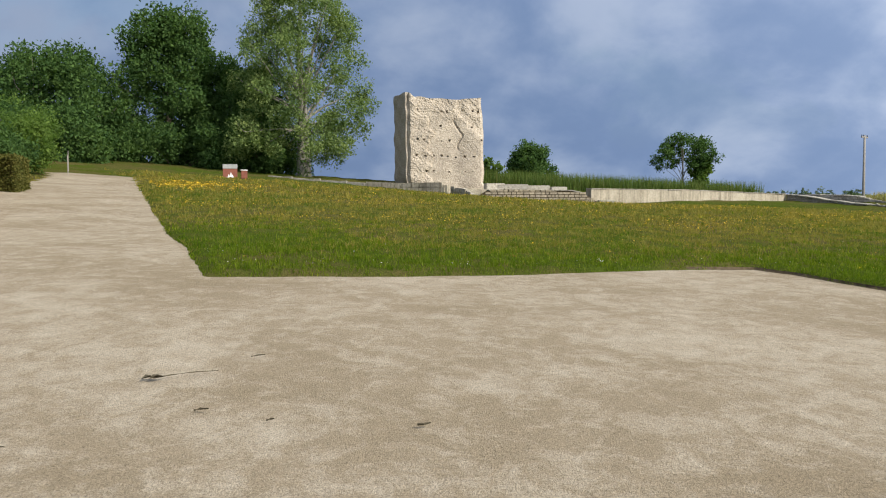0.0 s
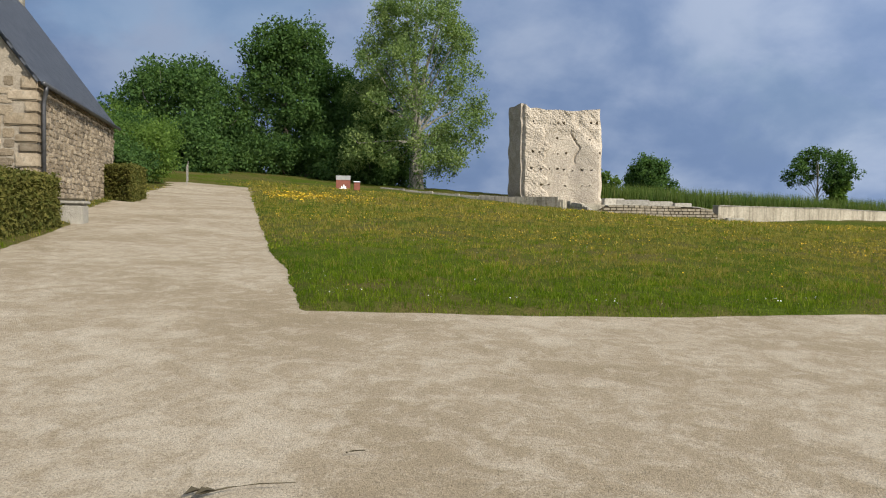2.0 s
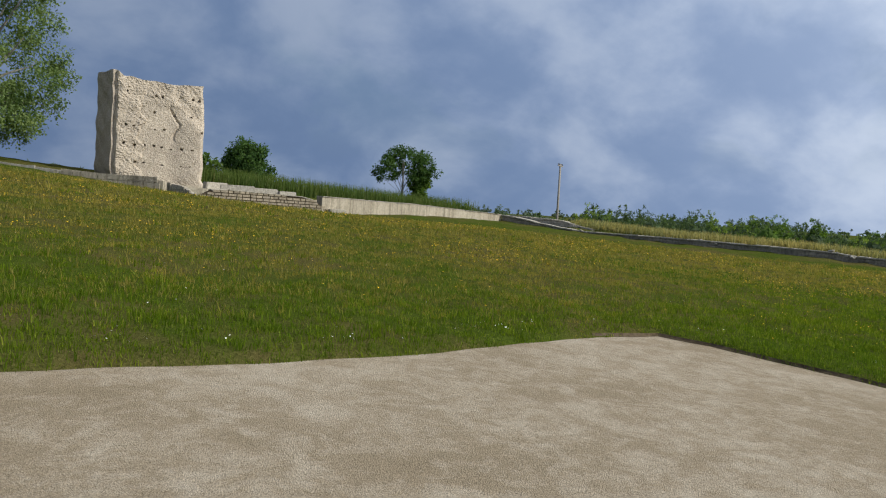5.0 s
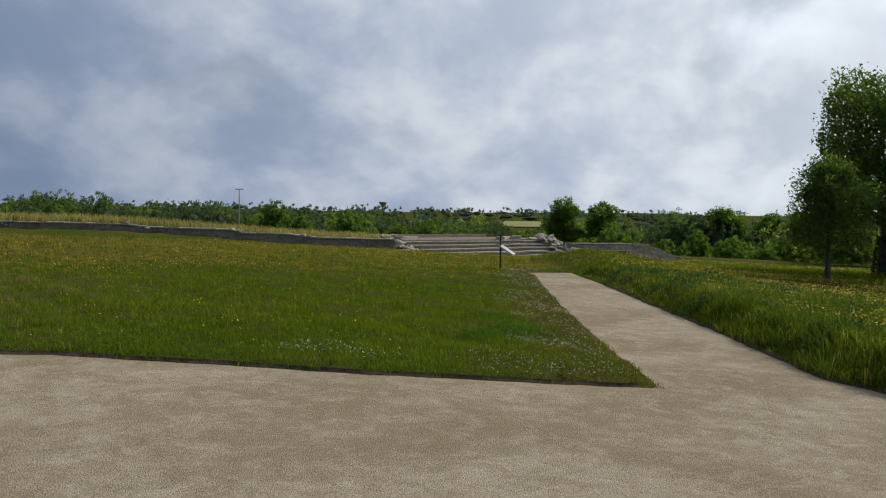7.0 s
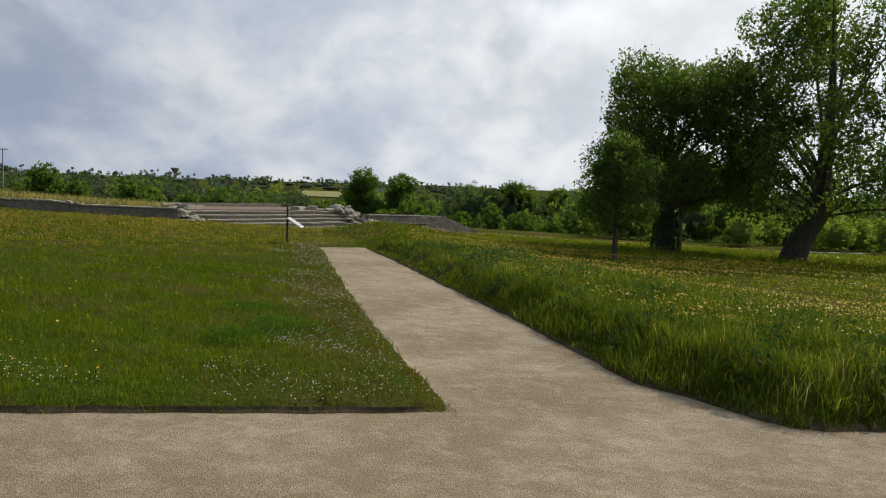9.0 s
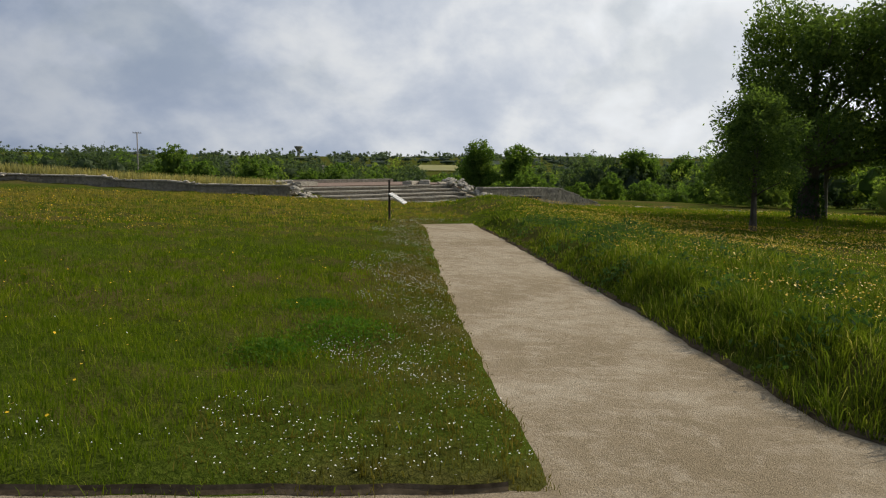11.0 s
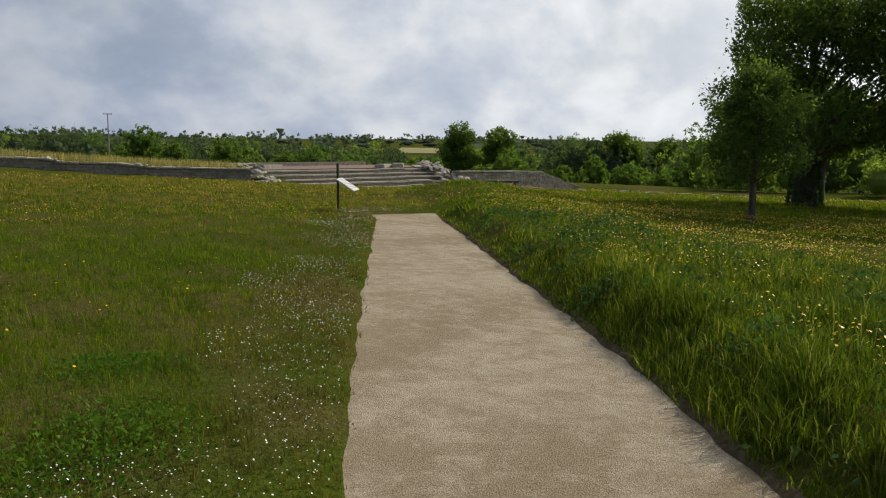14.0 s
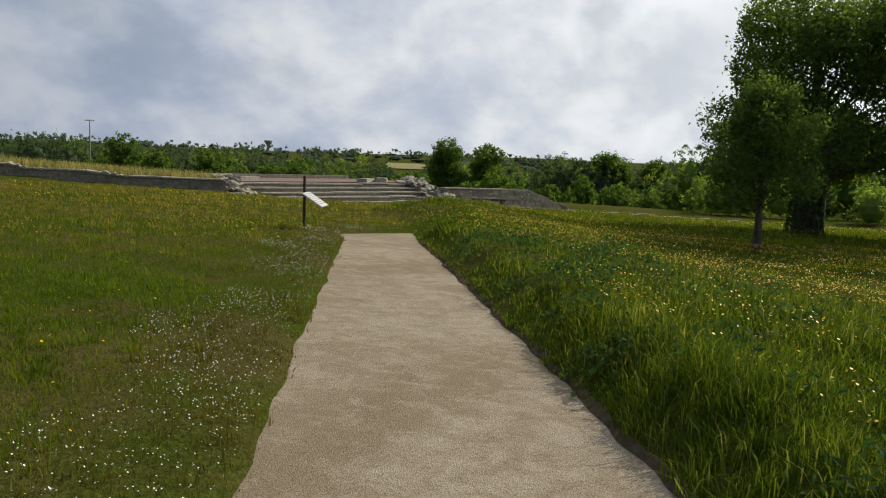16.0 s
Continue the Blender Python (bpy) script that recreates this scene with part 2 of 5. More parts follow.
# green greyed in the colour itself, for the haze over the valley
LEAF_FAR_HAZE = leaf_mat("hazed_wood_leaves", (0.052, 0.080, 0.050), (0.106, 0.146, 0.078), 0.45)
# lighter, yellower copy of the leaves with sunlight painted into its colour
LEAF_SUNLIT = leaf_mat("sun_tinted_leaves", (0.13, 0.19, 0.05), (0.24, 0.30, 0.08), 0.55)
BARK, BARK_GREY = bark_mat(), bark_mat("grey_bark", (0.11, 0.10, 0.085), (0.27, 0.25, 0.21))
TOWER = stone_mat("tower_masonry", (0.292, 0.252, 0.206), (0.392, 0.346, 0.290), (0.490, 0.446, 0.388), 9.0, joints=8.0, relief=0.03, joint_depth=0.25)
ASHLAR = stone_mat("pale_ashlar", (0.253, 0.225, 0.176), (0.351, 0.320, 0.257), (0.436, 0.403, 0.333), 7.0, streaks=0.75)
GREYSTONE = stone_mat("grey_wall_stone", (0.15, 0.14, 0.12), (0.27, 0.25, 0.21), (0.40, 0.375, 0.32), 6.0, streaks=0.4)
CAPSTONE = stone_mat("cap_stone", (0.216, 0.202, 0.173), (0.331, 0.313, 0.274), (0.432, 0.410, 0.360), 5.0)
RUBBLE = stone_mat("house_rubble", (0.180, 0.150, 0.112), (0.270, 0.232, 0.180), (0.365, 0.322, 0.262), 7.0, each=True)
MORTAR = stone_mat("lime_mortar", (0.205, 0.176, 0.135), (0.270, 0.236, 0.188), (0.323, 0.288, 0.234), 12.0)
QUOIN = stone_mat("quoin_stone", (0.190, 0.163, 0.119), (0.258, 0.224, 0.170), (0.313, 0.279, 0.221), 5.0)
SLATE = slate_mat()
ZINC = plain_mat("zinc", (0.050, 0.050, 0.050), (0.100, 0.100, 0.105), 0.5, 0.6, 5)
TERRACE = plain_mat("red_terrace_gravel", (0.133, 0.087, 0.063), (0.231, 0.164, 0.126), 0.95, 0, 9, 0.5)
WOOD_DARK = plain_mat("dark_post_wood", (0.035, 0.026, 0.019), (0.085, 0.065, 0.048), 0.8, 0, 7, 0.4, (6, 6, 0.6))
POLE_WOOD = plain_mat("pole_wood", (0.16, 0.145, 0.125), (0.27, 0.25, 0.22), 0.85, 0, 6, 0.4, (6, 6, 0.4))
PANEL = plain_mat("printed_panel", (0.50, 0.50, 0.48), (0.62, 0.62, 0.59), 0.35, 0, 4, 0.05)
PANEL_INK = plain_mat("panel_print", (0.16, 0.17, 0.16), (0.26, 0.27, 0.25), 0.4)
RUST = plain_mat("rust_red_board", (0.14, 0.046, 0.030), (0.21, 0.074, 0.046), 0.6, 0, 5)
SLATE_GREY = plain_mat("grey_board", (0.22, 0.22, 0.21), (0.32, 0.32, 0.31), 0.6, 0, 5)
WHITE = plain_mat("white_paint", (0.74, 0.74, 0.72), (0.82, 0.82, 0.80), 0.6)
CONCRETE = stone_mat("pale_concrete", (0.221, 0.208, 0.182), (0.273, 0.260, 0.231), (0.325, 0.312, 0.280), 9.0)
TWIG = plain_mat("wet_twig", (0.035, 0.028, 0.016), (0.085, 0.07, 0.04), 0.8)
DARK = plain_mat("dark_bench_stone", (0.05, 0.05, 0.045), (0.10, 0.095, 0.085), 0.8)
FIELD = plain_mat("far_field", (0.17, 0.165, 0.055), (0.23, 0.22, 0.070), 0.95, 0, 0.05)


# ---- the lie of the land ----
def smooth(a, b, x):
    u = np.clip((np.asarray(x, float) - a) / (b - a), 0, 1)
    return u * u * (3 - 2 * u)


def seg_dist(px, py, ax, ay, bx, by):
    """Distance to a stretch of line, and how far along it the nearest point lies."""
    dx, dy = bx - ax, by - ay
    u = np.clip(((px - ax) * dx + (py - ay) * dy) / (dx * dx + dy * dy), 0, 1)
    return np.hypot(px - ax - u * dx, py - ay - u * dy), u


# the gravel: a yard, a road going off to the north-west and a path going east
YARD = [(-14.6, 46.3), (-8.4, 27.8), (-4.1, 14.9), (-3.2, 12.6), (-2.2, 9.5), (0.0, 9.95), (1.5, 10.35), (3.05, 11.05),
        (4.3, 11.55), (5.4, 11.75), (5.75, 11.2), (6.15, 9.8), (6.5, 8.4), (7.0, 6.9), (7.45, 5.55), (11.1, 6.6),
        (15.3, 7.7), (24.9, 10.1), (26.9, 10.75), (29.1, 9.5), (26.0, 8.75), (16.3, 5.8), (13.4, 4.95), (9.2, 3.9), (7.85, 2.9),
        (8.1, 1.7), (8.8, -3.0), (9.5, -14.0), (-10.0, -14.0), (-8.6, 5.0), (-7.2, 12.0), (-9.2, 17.9), (-10.5, 19.6),
        (-13.6, 29.4), (-15.9, 38.0), (-19.0, 46.5)]
WALL_S, WALL_E, WALL_L, WALL_R, WALL_RR = (14.5, 56.3), (32.7, 65.2), (53.5, 24.4), (65.6, 14.7), (78.9, 4.3)


def gravel_sd(x, y):
    """Metres outside the gravel (negative inside), with a slightly ragged edge."""
    x, y = np.asarray(x, float), np.asarray(y, float)
    d, inside = np.full(x.shape, 1e9), np.zeros(x.shape, bool)
    for (ax, ay), (bx, by) in zip(YARD, YARD[1:] + YARD[:1]):
        d = np.minimum(d, seg_dist(x, y, ax, ay, bx, by)[0])
        if ay != by:
            inside ^= ((ay > y) != (by > y)) & (x < (bx - ax) * (y - ay) / (by - ay) + ax)
    rag = 0.018 * np.sin(3.1 * x + 1.7 * y) * np.sin(2.3 * y - 1.1 * x) + 0.022 * np.sin(6.1 * x - 4.3 * y) * np.sin(1.3 * x + 5.7 * y)
    return np.where(inside, -d, d) + rag


def lie(x, y):
    """Smooth height of the land, without kerbs of turf and banks."""
    x, y = np.asarray(x, float), np.asarray(y, float)
    u, v = np.clip(x, -24, 84) / 50, np.clip(y, -20, 72) / 50
    z = (0.1838 - 1.4046 * u + 2.1471 * v + 0.6175 * u * u - 1.7488 * u * v - 0.5304 * v * v
         - 0.5397 * u ** 3 + 0.7130 * u * u * v + 0.3138 * u * v * v + 0.3920 * v ** 3)
    # a hollow at the foot of the tower, and level corrections of the field
    z = z - 0.60 * np.exp(-(((x - 12) / 9) ** 2 + ((y - 55.5) / 7) ** 2)) + 0.38 * np.exp(-(((x - 45) / 7) ** 2 + ((y - 42) / 9) ** 2))
    z = z - 0.13 * np.exp(-((x / 5) ** 2 + ((y + 1) / 4) ** 2)) + 0.10 * np.exp(-(((x - 24) / 6) ** 2 + ((y - 9) / 5) ** 2))
    z = z - 0.48 * np.exp(-(((x - 57.5) / 6) ** 2 + ((y - 20.5) / 5) ** 2))
    # beyond the site the land falls to a wooded valley and rises to far hills
    out = np.hypot(np.maximum(np.maximum(x - 84, -24 - x), 0), np.maximum(np.maximum(y - 72, -20 - y), 0))
    east = smooth(-0.2, 0.5, (x - 20) / (np.hypot(x - 20, y - 20) + 1))
    z = z - 8.0 * east * smooth(10, 130, out) + 21 * smooth(350, 1400, out) * (0.75 + 0.25 * np.sin(0.0031 * x + 1) * np.cos(0.0023 * y))
    return z


def land(x, y):
    """Height of the turf, or of the bed under the gravel."""
    x, y = np.asarray(x, float), np.asarray(y, float)
    z = lie(x, y)
    sd = gravel_sd(x, y)
    # bank along the south side of the path, ending in a mound
    d1, a1 = seg_dist(x, y, 8.6, 1.6, 17.0, 4.2)
    d2, a2 = seg_dist(x, y, 17.0, 4.2, 38.5, 10.2)
    d, along = np.minimum(d1, d2), np.where(d1 < d2, 0.3 * a1, 0.3 + 0.7 * a2)
    north = (y - 4.2) * 21.5 - (x - 17.0) * 6.0 > 0
    wide = np.where(north, 1.3 + 1.0 * smooth(0.8, 1.0, along), 3.6)
    shape = np.exp(-(d / wide) ** 2)
    # its north face rises steeply from the path
    q = (3.9 + (x - 9.2) * 0.285 - y) / 1.04
    face = smooth(0.0, 0.75, q) * smooth(7.0, 8.6, x) * smooth(31, 27, x)
    shape = np.where(north, np.maximum(shape, face), shape)
    bank = (0.30 + 0.40 * smooth(0.5, 1.0, along)) * shape
    z = z + bank * smooth(0.0, 0.6, sd)
    # ground held up behind the long wall
    ex, ey = WALL_L[0] - WALL_E[0], WALL_L[1] - WALL_E[1]
    side = ((x - WALL_E[0]) * -ey + (y - WALL_E[1]) * ex) / math.hypot(ex, ey)
    along = ((x - WALL_E[0]) * ex + (y - WALL_E[1]) * ey) / (ex * ex + ey * ey)
    z = z + 0.55 * smooth(0.3, 2.0, side) * smooth(40, 14, side) * smooth(-0.15, 0.0, along) * smooth(1.1, 0.98, along)
    lumps = 0.03 * np.sin(1.9 * x + 0.7 * y) * np.cos(1.3 * y - 0.4 * x) + 0.015 * np.sin(4.7 * x - 3.1 * y)
    return z + np.clip(sd * 0.4, -0.12, 0.06) + lumps * smooth(0, 1.5, sd)


def graded(lo, hi, fine_lo, fine_hi, step, grow, far):
    """Grid lines: even between fine_lo and fine_hi, then ever wider."""
    mid = list(np.arange(fine_lo, fine_hi + step / 2, step))
    for end, sign in ((lo, -1), (hi, 1)):
        s, p = step, mid[0] if sign < 0 else mid[-1]
        side = []
        while (p - end) * sign < 0:
            s = min(s * grow, far)
            p += s * sign
            side.append(p)
        mid = side[::-1] + mid if sign < 0 else mid + side
    return np.array(mid)


def mesh_np(name, co, faces, mat, smooth_shade=False):
    """A mesh from arrays of places and of triangles or quads."""
    me = bpy.data.meshes.new(name)
    co, faces = np.asarray(co, np.float32), np.asarray(faces, np.int32)
    n, k = faces.shape
    me.vertices.add(len(co))
    me.vertices.foreach_set("co", co.ravel())
    me.loops.add(n * k)
    me.loops.foreach_set("vertex_index", faces.ravel())
    me.polygons.add(n)
    me.polygons.foreach_set("loop_start", np.arange(0, n * k, k, dtype=np.int32))
    me.polygons.foreach_set("loop_total", np.full(n, k, np.int32))
    me.polygons.foreach_set("use_smooth", np.full(n, smooth_shade, bool))
    me.update(calc_edges=True)
    me.validate()
    me.materials.append(mat)
    return me


def sheet(name, xs, ys, height, keep, mat):
    X, Y = np.meshgrid(xs, ys)
    Z = height(X, Y)
    idx = np.arange(X.size).reshape(X.shape)
    q = np.stack([idx[:-1, :-1], idx[:-1, 1:], idx[1:, 1:], idx[1:, :-1]], -1).reshape(-1, 4)
    if keep is not None:
        k = keep(X, Y).ravel()
        q = q[k[q].any(1)]
        used = np.unique(q)
        back = np.full(X.size, -1)
        back[used] = np.arange(len(used))
        q, co = back[q], np.stack([X.ravel()[used], Y.ravel()[used], Z.ravel()[used]], 1)
    else:
        co = np.stack([X.ravel(), Y.ravel(), Z.ravel()], 1)
    return new(name, mesh_np(name, co, q, mat, True))


gx = graded(-3200, 3200, -9, 31, 0.18, 1.08, 240)
gy = graded(-3200, 3200, -2, 16, 0.18, 1.07, 240)
tagged(sheet("ground", gx, gy, land, None, TURF), "rolling meadow of short green turf with dry patches", "ground", kind="structure")
tagged(sheet("road", gx, gy, lie,
             lambda x, y: gravel_sd(x, y) < 0.35, GRAVEL),
       "pale beige compacted gravel yard, road and path", "gravel road", kind="structure")


# ---- small mesh tools ----
def part(name, bm, mat, parent=None, label="", smooth_shade=False):
    """Link a bmesh as one mesh object under a thing or a part."""
    me = bpy.data.meshes.new(name)
    bm.to_mesh(me)
    bm.free()
    me.materials.append(mat)
    if smooth_shade:
        me.polygons.foreach_set("use_smooth", np.ones(len(me.polygons), bool))
    ob = new(name, me)
    ob.parent = parent
    return tagged(ob, label)


def thing(name, label, category, at=(0, 0, 0), group="", kind="", turn=0.0):
    ob = tagged(new(name), label, category, group, kind)
    ob.matrix_basis = pose(*at, 0, 0, turn)
    return ob


def box_bm(lo, hi, bevel=0.0, bm=None):
    bm = bm or bmesh.new()
    r = bmesh.ops.create_cube(bm, size=1)
    c, s = (Vector(lo) + Vector(hi)) / 2, Vector(hi) - Vector(lo)
    for v in r["verts"]:
        v.co = Vector(v.co[i] * s[i] + c[i] for i in range(3))
    if bevel:
        bmesh.ops.bevel(bm, geom=bm.edges[:], offset=bevel, segments=2, affect="EDGES", clamp_overlap=True)
    return bm


def tube_bm(pts, radii, sides=8, bm=None):
    """A tapered tube through places."""
    bm = bm or bmesh.new()
    rings = []
    for i, (p, r) in enumerate(zip(pts, radii)):
        p = Vector(p)
        d = (Vector(pts[min(i + 1, len(pts) - 1)]) - Vector(pts[max(i - 1, 0)])).normalized()
        a = d.orthogonal().normalized()
        a = (Vector((1, 0, 0)) - d * d.x).normalized() if abs(d.x) < 0.9 else a
        b = d.cross(a)
        rings.append([bm.verts.new(p + (a * math.cos(w) + b * math.sin(w)) * r) for w in (2 * math.pi * k / sides for k in range(sides))])
    for p, q in zip(rings, rings[1:]):
        for k in range(sides):
            bm.faces.new((p[k], p[(k + 1) % sides], q[(k + 1) % sides], q[k]))
    bm.faces.new(rings[0][::-1])
    bm.faces.new(rings[-1])
    return bm


def boxes_np(C, A, B, N):
    """Blocks with centres C and half-axes A, B, N, each row a block; slightly shrunk towards the face along N."""
    s = np.array([(-1, -1, -1), (1, -1, -1), (1, 1, -1), (-1, 1, -1), (-1, -1, 1), (1, -1, 1), (1, 1, 1), (-1, 1, 1)], float)
    f = np.array([(0, 3, 2, 1), (4, 5, 6, 7), (0, 1, 5, 4), (1, 2, 6, 5), (2, 3, 7, 6), (3, 0, 4, 7)])
    taper = np.where(s[:, 2] > 0, 0.98, 1.0)
    co = (C[:, None] + A[:, None] * (s[:, 0] * taper)[None, :, None] + B[:, None] * (s[:, 1] * taper)[None, :, None] + N[:, None] * s[None, :, 2, None])
    q = (np.arange(len(C)) * 8)[:, None, None] + f[None]
    return co.reshape(-1, 3), q.reshape(-1, 4)


def ground_at(x, y):
    return float(land(np.array([x]), np.array([y]))[0])


tagged(sheet("earth_strip", np.arange(75.5, 84, 1.4), np.arange(-60, 1, 1.4), lambda x, y: land(x, y) + 0.05, None, TERRACE), "bare reddish earth beyond the edging stones", "bare earth", kind="structure")


# ---- the ruin ----
def wall_run(name, a, b, base, top, thick, mats, label, block=(0.45, 0.2), cap=0.0, jag=0.05, seed=1, cap_over=0.06, joint=0.012):
    """A masonry wall from a to b: core, courses of blocks on its seen face (to the right of the way a-b) and capping slabs."""
    rng = np.random.default_rng(seed)
    a2, b2 = np.array(a, float), np.array(b, float)
    ln = np.linalg.norm(b2 - a2)
    e = (b2 - a2) / ln
    n = np.array([e[1], -e[0]])
    owner = thing(name, label, "ruined wall")
    steps = max(2, int(ln / 0.5))
    s = np.linspace(0, ln, steps + 1)
    lo, hi = np.array([base(v) for v in s]), np.array([top(v) for v in s]) - cap
    co = []
    for v, l, h in zip(s, lo, hi):
        p, q = a2 + e * v - n * 0.03, a2 + e * v - n * thick
        co += [(*p, l), (*p, h), (*q, h), (*q, l)]
    f = []
    for i in range(steps):
        k = 4 * i
        f += [(k + j, k + 4 + j, k + 4 + (j + 1) % 4, k + (j + 1) % 4) for j in range(3)] + [(k + 3, k + 7, k + 4, k)]
    f += [(0, 1, 2, 3), (4 * steps + 3, 4 * steps + 2, 4 * steps + 1, 4 * steps)]
    core = new("core", mesh_np("core", co, f, mats[-1] if len(mats) > 2 else mats[0]))
    core.parent = owner
    C, A, B, N = [], [], [], []
    z0 = lo.min() if block else 1e9
    while z0 < hi.max():
        v = -rng.random() * block[0]
        while v < ln:
            w = block[0] * rng.uniform(0.6, 1.35)
            m = min(max(v + w / 2, 0.02), ln - 0.02)
            h0, h1 = np.interp(m, s, lo), np.interp(m, s, hi)
            zc = z0 + block[1] / 2
            if h0 - 0.1 < zc < h1 and v + w <= ln + 0.05 and v >= -0.05:
                d = rng.uniform(0.0, jag)
                C.append((*(a2 + e * m + n * (d / 2 - 0.03)), zc))
                A.append((*(e * (w / 2 - joint)), 0))
                B.append((0, 0, block[1] / 2 - joint))
                N.append((*(n * (0.05 + d / 2)), 0))
            v += w
        z0 += block[1]
    if C:
        blocks = tagged(new("blocks", mesh_np("blocks", *boxes_np(*map(np.array, (C, A, B, N))), mats[0])), kind="stuff")
        blocks.parent = owner
    if cap:
        v = 0.0
        while v < ln - 0.2:
            w = min(rng.uniform(0.7, 1.5), ln - v)
            h0, h1 = np.interp(v, s, hi), np.interp(v + w, s, hi)
            if abs(h1 - h0) < 0.35:
                bm = box_bm((0, -cap_over + rng.uniform(-0.03, 0.03), 0), (w - 0.015, thick + 0.05, cap * rng.uniform(0.85, 1.15)), 0.02)
                slab = part("slab", bm, mats[1], owner)
                slab.matrix_basis = Matrix.Translation((*(a2 + e * v), h0 + 0.002)) @ Matrix(((e[0], -n[0], 0, 0), (e[1], -n[1], 0, 0), (0, 0, 1, 0), (0, 0, 0, 1))) @ pose(0, 0, 0, rng.uniform(-1, 1), -math.degrees(math.atan2(h1 - h0, w)), 0)
            v += w
    return owner


def along(p, q, f):
    return (p[0] + (q[0] - p[0]) * f, p[1] + (q[1] - p[1]) * f)


def line_base(p, q, drop=0.15):
    ln = math.dist(p, q)
    return lambda s: float(lie(*[np.array([c]) for c in along(p, q, s / ln)])[0]) - drop


def heights(*pairs):
    xs, zs = zip(*pairs)
    return lambda s: float(np.interp(s, xs, zs))


def rock_bm(rng, size, flat=0.7):
    bm = bmesh.new()
    bmesh.ops.create_icosphere(bm, subdivisions=1, radius=1)
    for v in bm.verts:
        v.co = Vector((v.co.x * size[0], v.co.y * size[1], v.co.z * size[2] * flat)) * rng.uniform(0.75, 1.2)
    return bm


def rubble_heap(name, label, places, size, mat, seed):
    """A heap of tumbled stones, each a part."""
    rng = random.Random(seed)
    owner = thing(name, label, "rubble")
    shapes = []
    for k in range(6):
        me = bpy.data.meshes.new("stone")
        bm = rock_bm(rng, (1, 0.8, 0.7))
        bm.to_mesh(me)
        bm.free()
        me.materials.append(mat)
        shapes.append(me)
    for (x, y, z) in places:
        ob = new("stone", rng.choice(shapes))
        ob.parent = owner
        s = size * rng.uniform(0.6, 1.4)
        ob.matrix_basis = pose(x + rng.uniform(-.1, .1), y + rng.uniform(-.1, .1), z, rng.uniform(-25, 25), rng.uniform(-25, 25), rng.uniform(0, 360)) @ Matrix.Diagonal((s, s, s * 0.8, 1))
    return owner


def ruin_tower():
    """The standing wall: a tall slab with ragged edges, a recessed panel, beam holes and cracks."""
    owner = thing("ruin_tower", "tall ruined masonry wall of pale stone with beam holes", "ruined tower")
    x0, x1, yf, base, top = 1.25, 7.15, 63.6, 2.3, 9.75
    nx, nz = 84, 108
    rng = np.random.default_rng(4)
    u, w = np.meshgrid(np.linspace(0, 1, nx), np.linspace(0, 1, nz))

    def ragged(t, seed, amp):
        r = np.random.default_rng(seed)
        out = np.zeros_like(t)
        for k in range(1, 7):
            out += r.normal() * np.sin(t * k * 5.3 + r.uniform(0, 6)) / k ** 0.8
        return out * amp

    left = ragged(w, 1, 0.05) + 0.30 * smooth(0.16, 0.0, w) - 0.03
    right = ragged(w, 2, 0.05) + 0.55 * smooth(0.10, 0.0, w) - 0.22 * smooth(0.75, 1.0, w)
    crest = ragged(u, 3, 0.05) + 0.42 * smooth(0.10, 0.0, u) - 0.10
    X = x0 + left + u * (x1 - x0 + right - left)
    Z = base + w * (top - base + crest)
    D = np.zeros_like(u)  # depth of the face behind its front
    edge = 0.30 + 0.035 * np.sin(w * 23) + 0.02 * np.sin(w * 51 + 1)
    panel = smooth(edge - 0.01, edge + 0.025, u) * smooth(0.86, 0.74, w + 0.10 * (u - 0.45) ** 2 * 8)
    corner = 0.585 + 0.02 * np.sin(w * 17)
    D += 0.11 * panel
    D -= panel * 0.34 * smooth(0.0, 0.36, u - corner)
    D += 0.22 * smooth(0.965, 1.0, u) + 0.25 * smooth(0.03, 0.0, u)
    D += 0.07 * smooth(0.80, 0.84, w) * (0.5 + 0.5 * np.sin(u * 17 + 9 * w + 3 * np.sin(u * 9)))
    crack = 0.64 + 0.035 * np.sin(w * 21 + 0.7) + 0.05 * smooth(0.62, 0.55, np.abs(w - 0.05))
    D += 0.15 * np.exp(-((u - crack) / 0.012) ** 2) * smooth(0.42, 0.50, w) * smooth(0.80, 0.74, w)
    D += 0.10 * np.exp(-((u - edge) / 0.012) ** 2) * smooth(0.82, 0.78, w)
    D += 0.035 * (np.sin(X * 4.1 + Z * 1.7) * np.sin(Z * 3.7 - X * 1.3 + 2 * np.sin(X)) + 0.5 * np.sin(X * 11 + Z * 5) * np.sin(Z * 9 + 2 * np.sin(3 * X))) * (1 - 0.7 * panel)
    D += rng.normal(0, 0.018, D.shape) * (1 - 0.55 * panel)
    for zr in (0.22, 0.38, 0.55, 0.70, 0.86):
        for ur in np.arange(0.12, 0.97, 0.105):
            du, dz = (u - ur - rng.uniform(-0.02, 0.02)) * 5.9, (w - zr - rng.uniform(-0.008, 0.008)) * 7.5
            if rng.random() < 0.6:
                D += 0.28 * ((np.abs(du) < 0.06) & (np.abs(dz) < 0.055))
    thick = 2.3
    front = np.stack([X, yf + D, Z], -1)
    back = np.stack([X + 0.25 * (u - 0.5), np.full_like(X, yf + thick) + 0.1 * np.sin(Z * 3), Z], -1)
    co = np.concatenate([front.reshape(-1, 3), back.reshape(-1, 3)])
    idx = np.arange(nx * nz).reshape(nz, nx)
    f = [np.stack([idx[:-1, :-1], idx[:-1, 1:], idx[1:, 1:], idx[1:, :-1]], -1).reshape(-1, 4)]
    o = nx * nz
    f.append(f[0][:, ::-1] + o)
